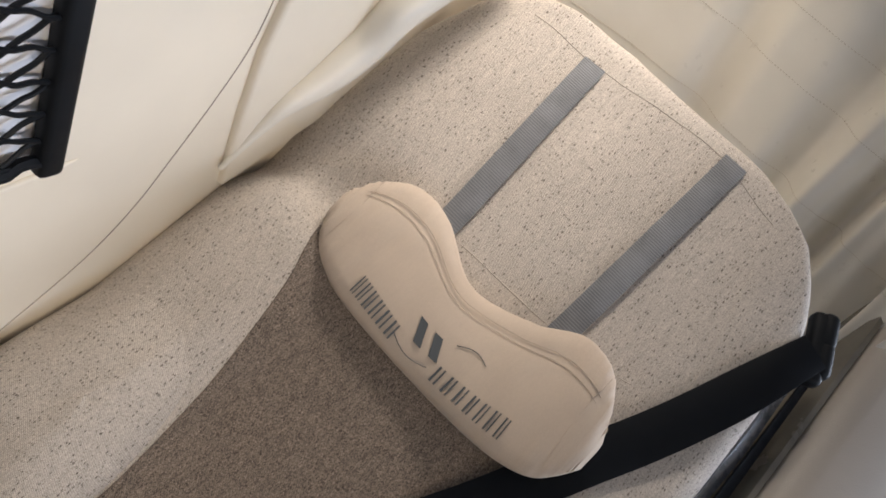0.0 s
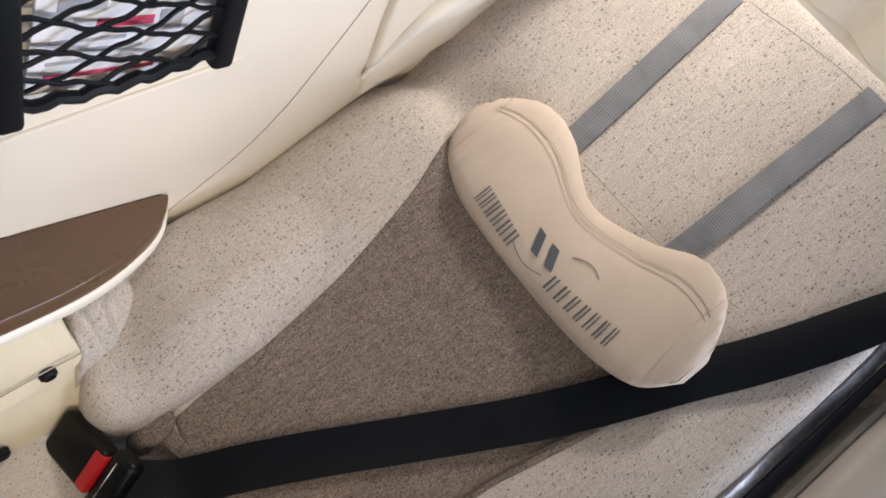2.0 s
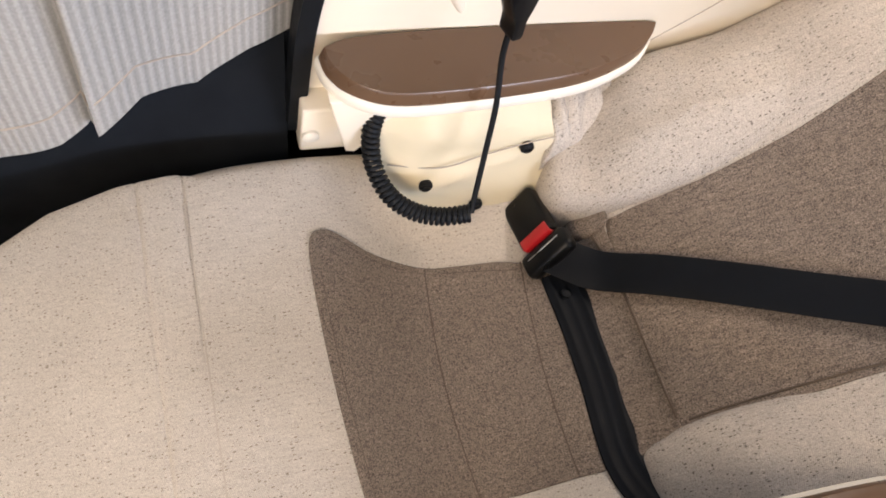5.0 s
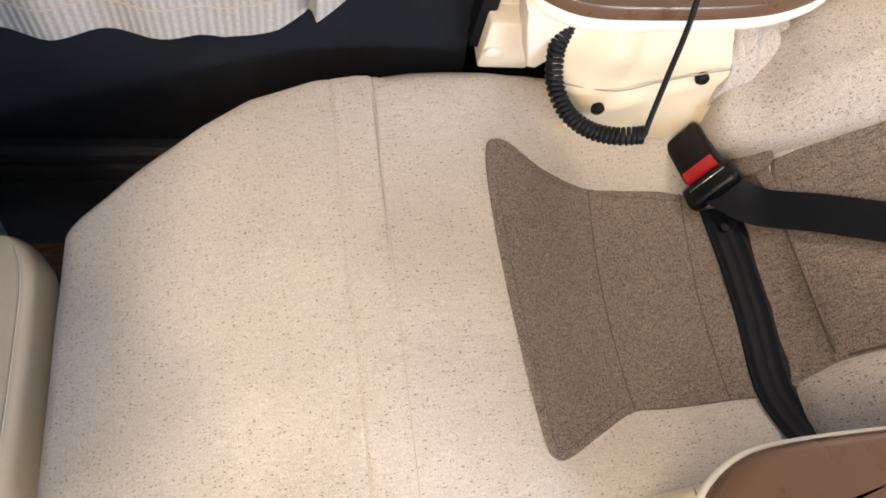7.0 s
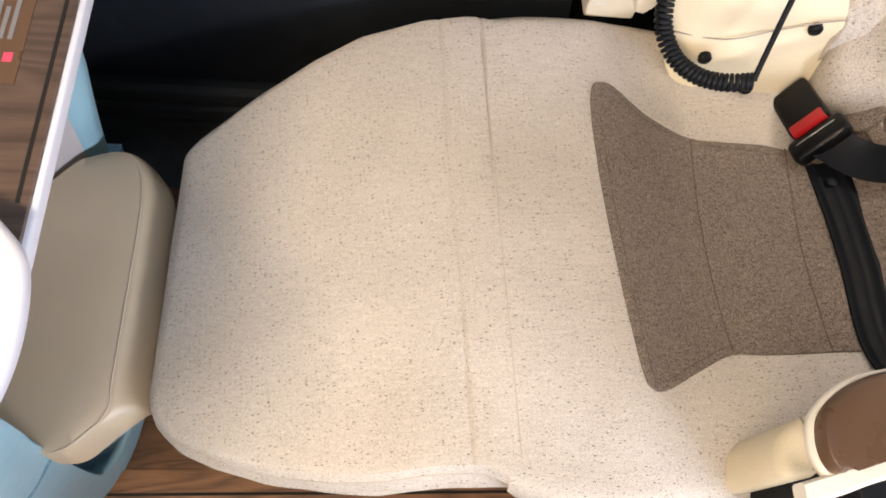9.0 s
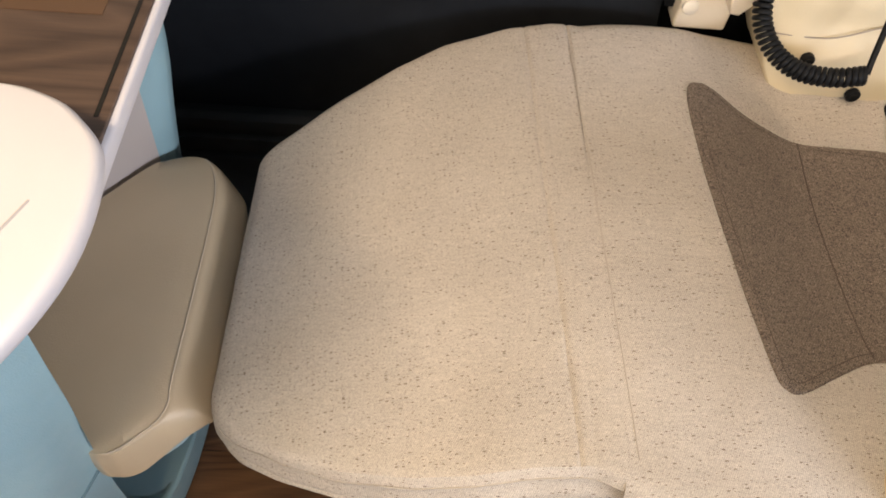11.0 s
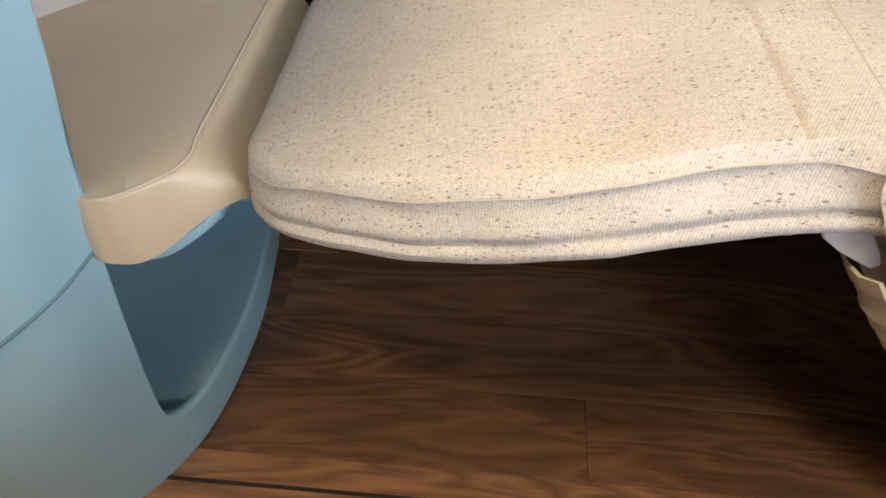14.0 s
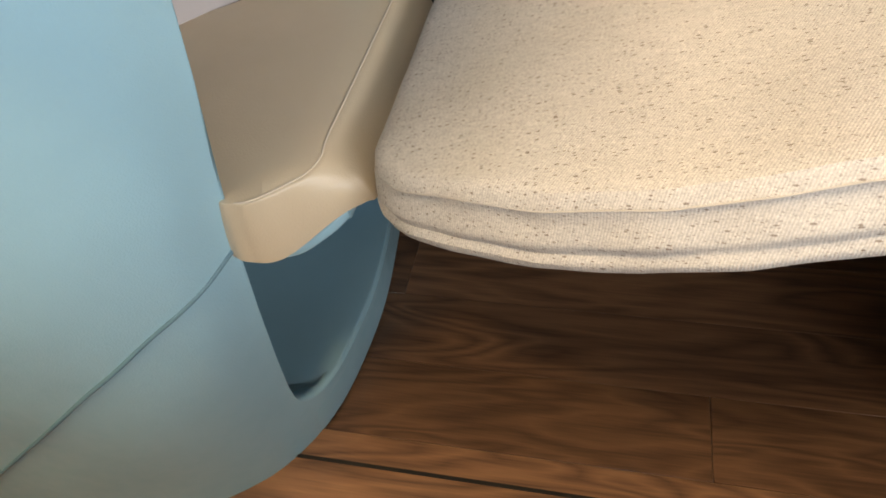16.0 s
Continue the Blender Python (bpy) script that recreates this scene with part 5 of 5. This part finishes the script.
def shell_bm():
    ss = [i * (EDGE_AT - 0.06) / 40 for i in range(41)] + [EDGE_AT - 0.06 + 0.06 * i / 12 for i in range(1, 13)]
    ss += [EDGE_AT + f for f in (0.0008, 0.0018, 0.003, 0.0045, 0.0065, 0.009, 0.012, 0.016, 0.021, 0.028, 0.037, 0.05, 0.07)]
    last = RUN[-1]
    ss += [EDGE_AT + 0.07 + (last - EDGE_AT - 0.07) * i / 24 for i in range(1, 25)]
    rows = []
    for s in ss:
        top = shell_top(s)
        row = []
        for k in range(31):
            z = top * (k / 30)
            row.append(shell_point(s, z)[0])
        p, out = shell_point(s, top)
        row += [p - out * 0.003 + Vector((0, 0, 0.0035)), p - out * 0.009 + Vector((0, 0, 0.004)), p - out * 0.014 + Vector((0, 0, -0.001))]
        for k in range(12, -1, -1):
            z = 0.02 + (top - 0.026) * k / 12
            q, out = shell_point(s, z)
            row.append(q - out * (0.017 + 0.02 * smooth(0.10, 0.02, z)))
        rows.append(row)
    return rings_bm(rows)


part("shell_wall", shell_bm(), M_BLUE, front, "", 60)
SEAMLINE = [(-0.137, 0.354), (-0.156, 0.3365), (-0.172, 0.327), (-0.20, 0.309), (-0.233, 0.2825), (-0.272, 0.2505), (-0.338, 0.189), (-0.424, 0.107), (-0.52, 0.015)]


def wall_y(x, z):
    pts = [shell_point(EDGE_AT * k / 60, z)[0] for k in range(61)]
    return float(np.interp(x, [p.x for p in pts], [p.y for p in pts]))


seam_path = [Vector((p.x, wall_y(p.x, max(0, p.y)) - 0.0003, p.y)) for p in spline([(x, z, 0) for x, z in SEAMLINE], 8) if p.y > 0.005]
# Dark tube on the surface, coloured like a shaded groove.
part("seam", tube_bm(seam_path, 0.0020, 8), M_BLUE_SEAM, front, "seam in the blue vinyl, its groove's shade painted dark")

well = []
for k in range(64):
    run = RUN[-1] * k / 63
    spot, outward = shell_point(run, 0.06)
    spot = spot - outward * (0.020 - 0.0185 * smooth(EDGE_AT - 0.004, EDGE_AT + 0.03, run))
    well.append(Vector((spot.x, spot.y, 0)))
well += [Vector((-0.45, 0.85, 0)), Vector((-0.70, 0.85, 0)), Vector((-0.74, 0.55, 0))]


def well_floor(x, y):
    """The footwell's floor, level with its rim and dished behind it."""
    near = min(math.hypot(p.x - x, p.y - y) for p in well)
    return 0.0655 - 0.006 * smooth(0.01, 0.12, near)


part("footwell_floor", pad_bm(well, lambda x, y: well_floor(x, y), lambda x, y: 0.004, 0.003, 16), M_BLUE, front)
part("footwell_back", plate_bm([(-0.60, 0.03), (-0.17, 0.03), (-0.14, 0.33), (-0.60, 0.33)], 0.70, 0.74), M_BLUE_IN, front)
part("footwell_end", box_bm((-0.64, 0.26, 0.0), (-0.60, 0.80, 0.69)), M_BLUE_IN, front)

# upper inner liner: pale panel set at an angle, and the blue edge beside it
def liner_bm():
    rows = []
    for z in (0.34, 0.45, 0.56, 0.69):
        k = (z - 0.34) / 0.35
        pts = [(-0.155 + 0.01 * k, 0.690 + 0.02 * k), (-0.275, 0.535 + 0.01 * k), (-0.36, 0.45), (-0.45, 0.40), (-0.45, 0.43), (-0.37, 0.47), (-0.29, 0.55 + 0.01 * k), (-0.165 + 0.01 * k, 0.715 + 0.02 * k)]
        rows.append([Vector((x, y, z)) for x, y in pts])
    return rings_bm(rows)


part("inner_liner", liner_bm(), M_LILAC, front, "off-white inner liner of the footwell")


def blue_edge_bm():
    rows = []
    for i in range(12):
        z = 0.35 + 0.35 * i / 11
        x = -0.166 + 0.045 * smooth(0.3, 0.75, z) - 0.02 * smooth(0.5, 0.7, z)
        y = 0.690 + 0.018 * (z - 0.4) / 0.3
        rows.append([Vector((x + a, y + b, z)) for a, b in ((-0.012, -0.004), (0.004, -0.002), (0.016, 0.012), (0.018, 0.03), (0.0, 0.06), (-0.05, 0.12), (-0.07, 0.10), (-0.02, 0.03))])
    return rings_bm(rows)


part("window_edge", blue_edge_bm(), M_BLUE, front, "", 60)

# leather footrest
foot_corners = [(-0.042, 0.388, 0), (-0.049, 0.377, 0), (-0.068, 0.364, 0), (-0.090, 0.3485, 0), (-0.108, 0.3365, 0), (-0.126, 0.332, 0), (-0.150, 0.338, 0), (-0.21, 0.385, 0), (-0.28, 0.45, 0), (-0.285, 0.535, 0), (-0.22, 0.60, 0), (-0.165, 0.667, 0), (-0.142, 0.683, 0), (-0.115, 0.695, 0), (-0.092, 0.692, 0), (-0.070, 0.668, 0), (-0.052, 0.635, 0), (-0.047, 0.57, 0), (-0.044, 0.45, 0)]


def foot_top(x, y):
    return 0.402 - 0.004 * smooth(0.42, 0.34, y) + 0.0012 * noise.noise((x * 16, y * 16, 0))


def foot_seam(n=14):
    """The stitched upper edge of the cushion, inside its lower outline."""
    return spline([(-0.078, 0.40, 0), (-0.077, 0.382, 0), (-0.083, 0.366, 0), (-0.096, 0.352, 0), (-0.112, 0.338, 0), (-0.126, 0.3335, 0), (-0.150, 0.341, 0), (-0.21, 0.387, 0), (-0.278, 0.452, 0), (-0.282, 0.533, 0), (-0.22, 0.597, 0), (-0.165, 0.663, 0), (-0.145, 0.676, 0), (-0.120, 0.684, 0), (-0.100, 0.680, 0), (-0.088, 0.662, 0), (-0.080, 0.630, 0), (-0.0775, 0.57, 0), (-0.078, 0.45, 0)], n, True)


def foot_bm():
    low, high = spline(foot_corners, 14, True), foot_seam()
    cx, cy = -0.17, 0.51
    rows = []

    def ring(f, z_of):
        out = []
        for a, b in zip(low, high):
            p = a.lerp(b, f)
            out.append(Vector((p.x, p.y, z_of(p.x, p.y))))
        return out

    def under(x, y):
        return 0.336 + 0.028 * smooth(-0.115, -0.05, x)
    rows.append([Vector((cx + (p.x - cx) * 0.3, cy + (p.y - cy) * 0.3, 0.337)) for p in low])
    rows.append([Vector((cx + (p.x - cx) * 0.97, cy + (p.y - cy) * 0.97, under(p.x, p.y))) for p in low])
    for f, share in ((0.0, 0.05), (-0.01, 0.14), (0.05, 0.28), (0.16, 0.45), (0.32, 0.62), (0.52, 0.78), (0.72, 0.895), (0.88, 0.965), (0.97, 0.995), (1.0, 0.996), (1.03, 0.9995)):
        def height(x, y, share=share):
            crumple = 0.0022 * noise.noise((x * 55, y * 55, share * 3)) * smooth(0.42, 0.34, y) * math.sin(math.pi * share)
            return under(x, y) + (foot_top(x, y) - under(x, y)) * share + crumple
        rows.append(ring(f, height))
    for k in range(1, 12):
        g = 1 - (k / 11.3) ** 0.9
        rows.append([Vector((cx + (p.x - cx) * g, cy + (p.y - cy) * g, foot_top(cx + (p.x - cx) * g, cy + (p.y - cy) * g) + 0.002 * smooth(1, 0.7, g))) for p in high])
    return rings_bm(rows)


foot = part("footrest", foot_bm(), M_FOOT, front, "cream-beige leather footrest cushion", 55)
part("stitching", tube_bm([Vector((p.x - 0.002, p.y + 0.001, foot_top(p.x, p.y) + 0.0003)) for p in (foot_seam()[-70:] + foot_seam()[:70])], 0.0007, 6), M_THREAD, foot)
tray = spline([(x, y, 0) for x, y in ((-0.062, 0.40), (-0.066, 0.372), (-0.085, 0.358), (-0.118, 0.350), (-0.15, 0.362), (-0.26, 0.47), (-0.27, 0.54), (-0.17, 0.65), (-0.12, 0.675), (-0.085, 0.66), (-0.066, 0.62))], 5, True)
part("footrest_tray", pad_bm(tray, lambda x, y: 0.336 + 0.028 * smooth(-0.115, -0.05, x), lambda x, y: 0.324 + 0.028 * smooth(-0.115, -0.05, x), 0.004, 5), M_BLUE, front, "blue tray under the footrest")

# table over the footwell
table = thing("tray_table", (-0.28, 0.58, 0.69), "walnut laminate tray table with a white edge on the seat shell", "tray table")
part("table_edge", box_bm((-0.56, 0.372, 0.684), (-0.058, 0.86, 0.700), 0.003, 3), M_WHITE, table, "white table edge")
part("table_top", box_bm((-0.55, 0.376, 0.6985), (-0.0625, 0.85, 0.7025), 0.001, 1), M_TABLE, table, "walnut laminate top")
part("groove", box_bm((-0.0725, 0.455, 0.7022), (-0.0695, 0.80, 0.7030)), M_GAP, table, "dark inlaid line")
notice = part("notice", box_bm((-0.24, 0.556, 0.7024), (-0.094, 0.74, 0.7032)), M_BROWN, table, "dark printed notice")
for row in range(4):
    part("print", box_bm((-0.128 + row * 0.0068, 0.598, 0.7033), (-0.1245 + row * 0.0068, 0.630 + 0.02 * (row % 2), 0.7038)), M_BAGLE, notice, "pale printed bar")
part("print", box_bm((-0.107, 0.576, 0.7033), (-0.100, 0.585, 0.7038)), M_PINK, notice, "red printed mark")
leaf_line = spline([(-0.11, 0.17, 0), (-0.063, 0.25, 0), (-0.041, 0.30, 0), (-0.034, 0.345, 0), (-0.039, 0.392, 0), (-0.056, 0.418, 0), (-0.082, 0.437, 0), (-0.13, 0.446, 0), (-0.30, 0.45, 0), (-0.55, 0.45, 0), (-0.60, 0.35, 0), (-0.58, 0.22, 0), (-0.40, 0.19, 0), (-0.15, 0.185, 0)], 6, True)
ledge = single("shell_cap", pad_bm(leaf_line, lambda x, y: 0.742, lambda x, y: 0.725, 0.007, 10), M_WHITE, "white rounded top cap of the blue seat shell", "shell cap")
ledge.parent = front
ledge.matrix_parent_inverse = front.matrix_basis.inverted()
part("cap_joint", tube_bm([Vector((-0.078, 0.325, 0.742)), Vector((-0.066, 0.355, 0.742))], 0.0009, 6), M_GREY_INK, ledge)
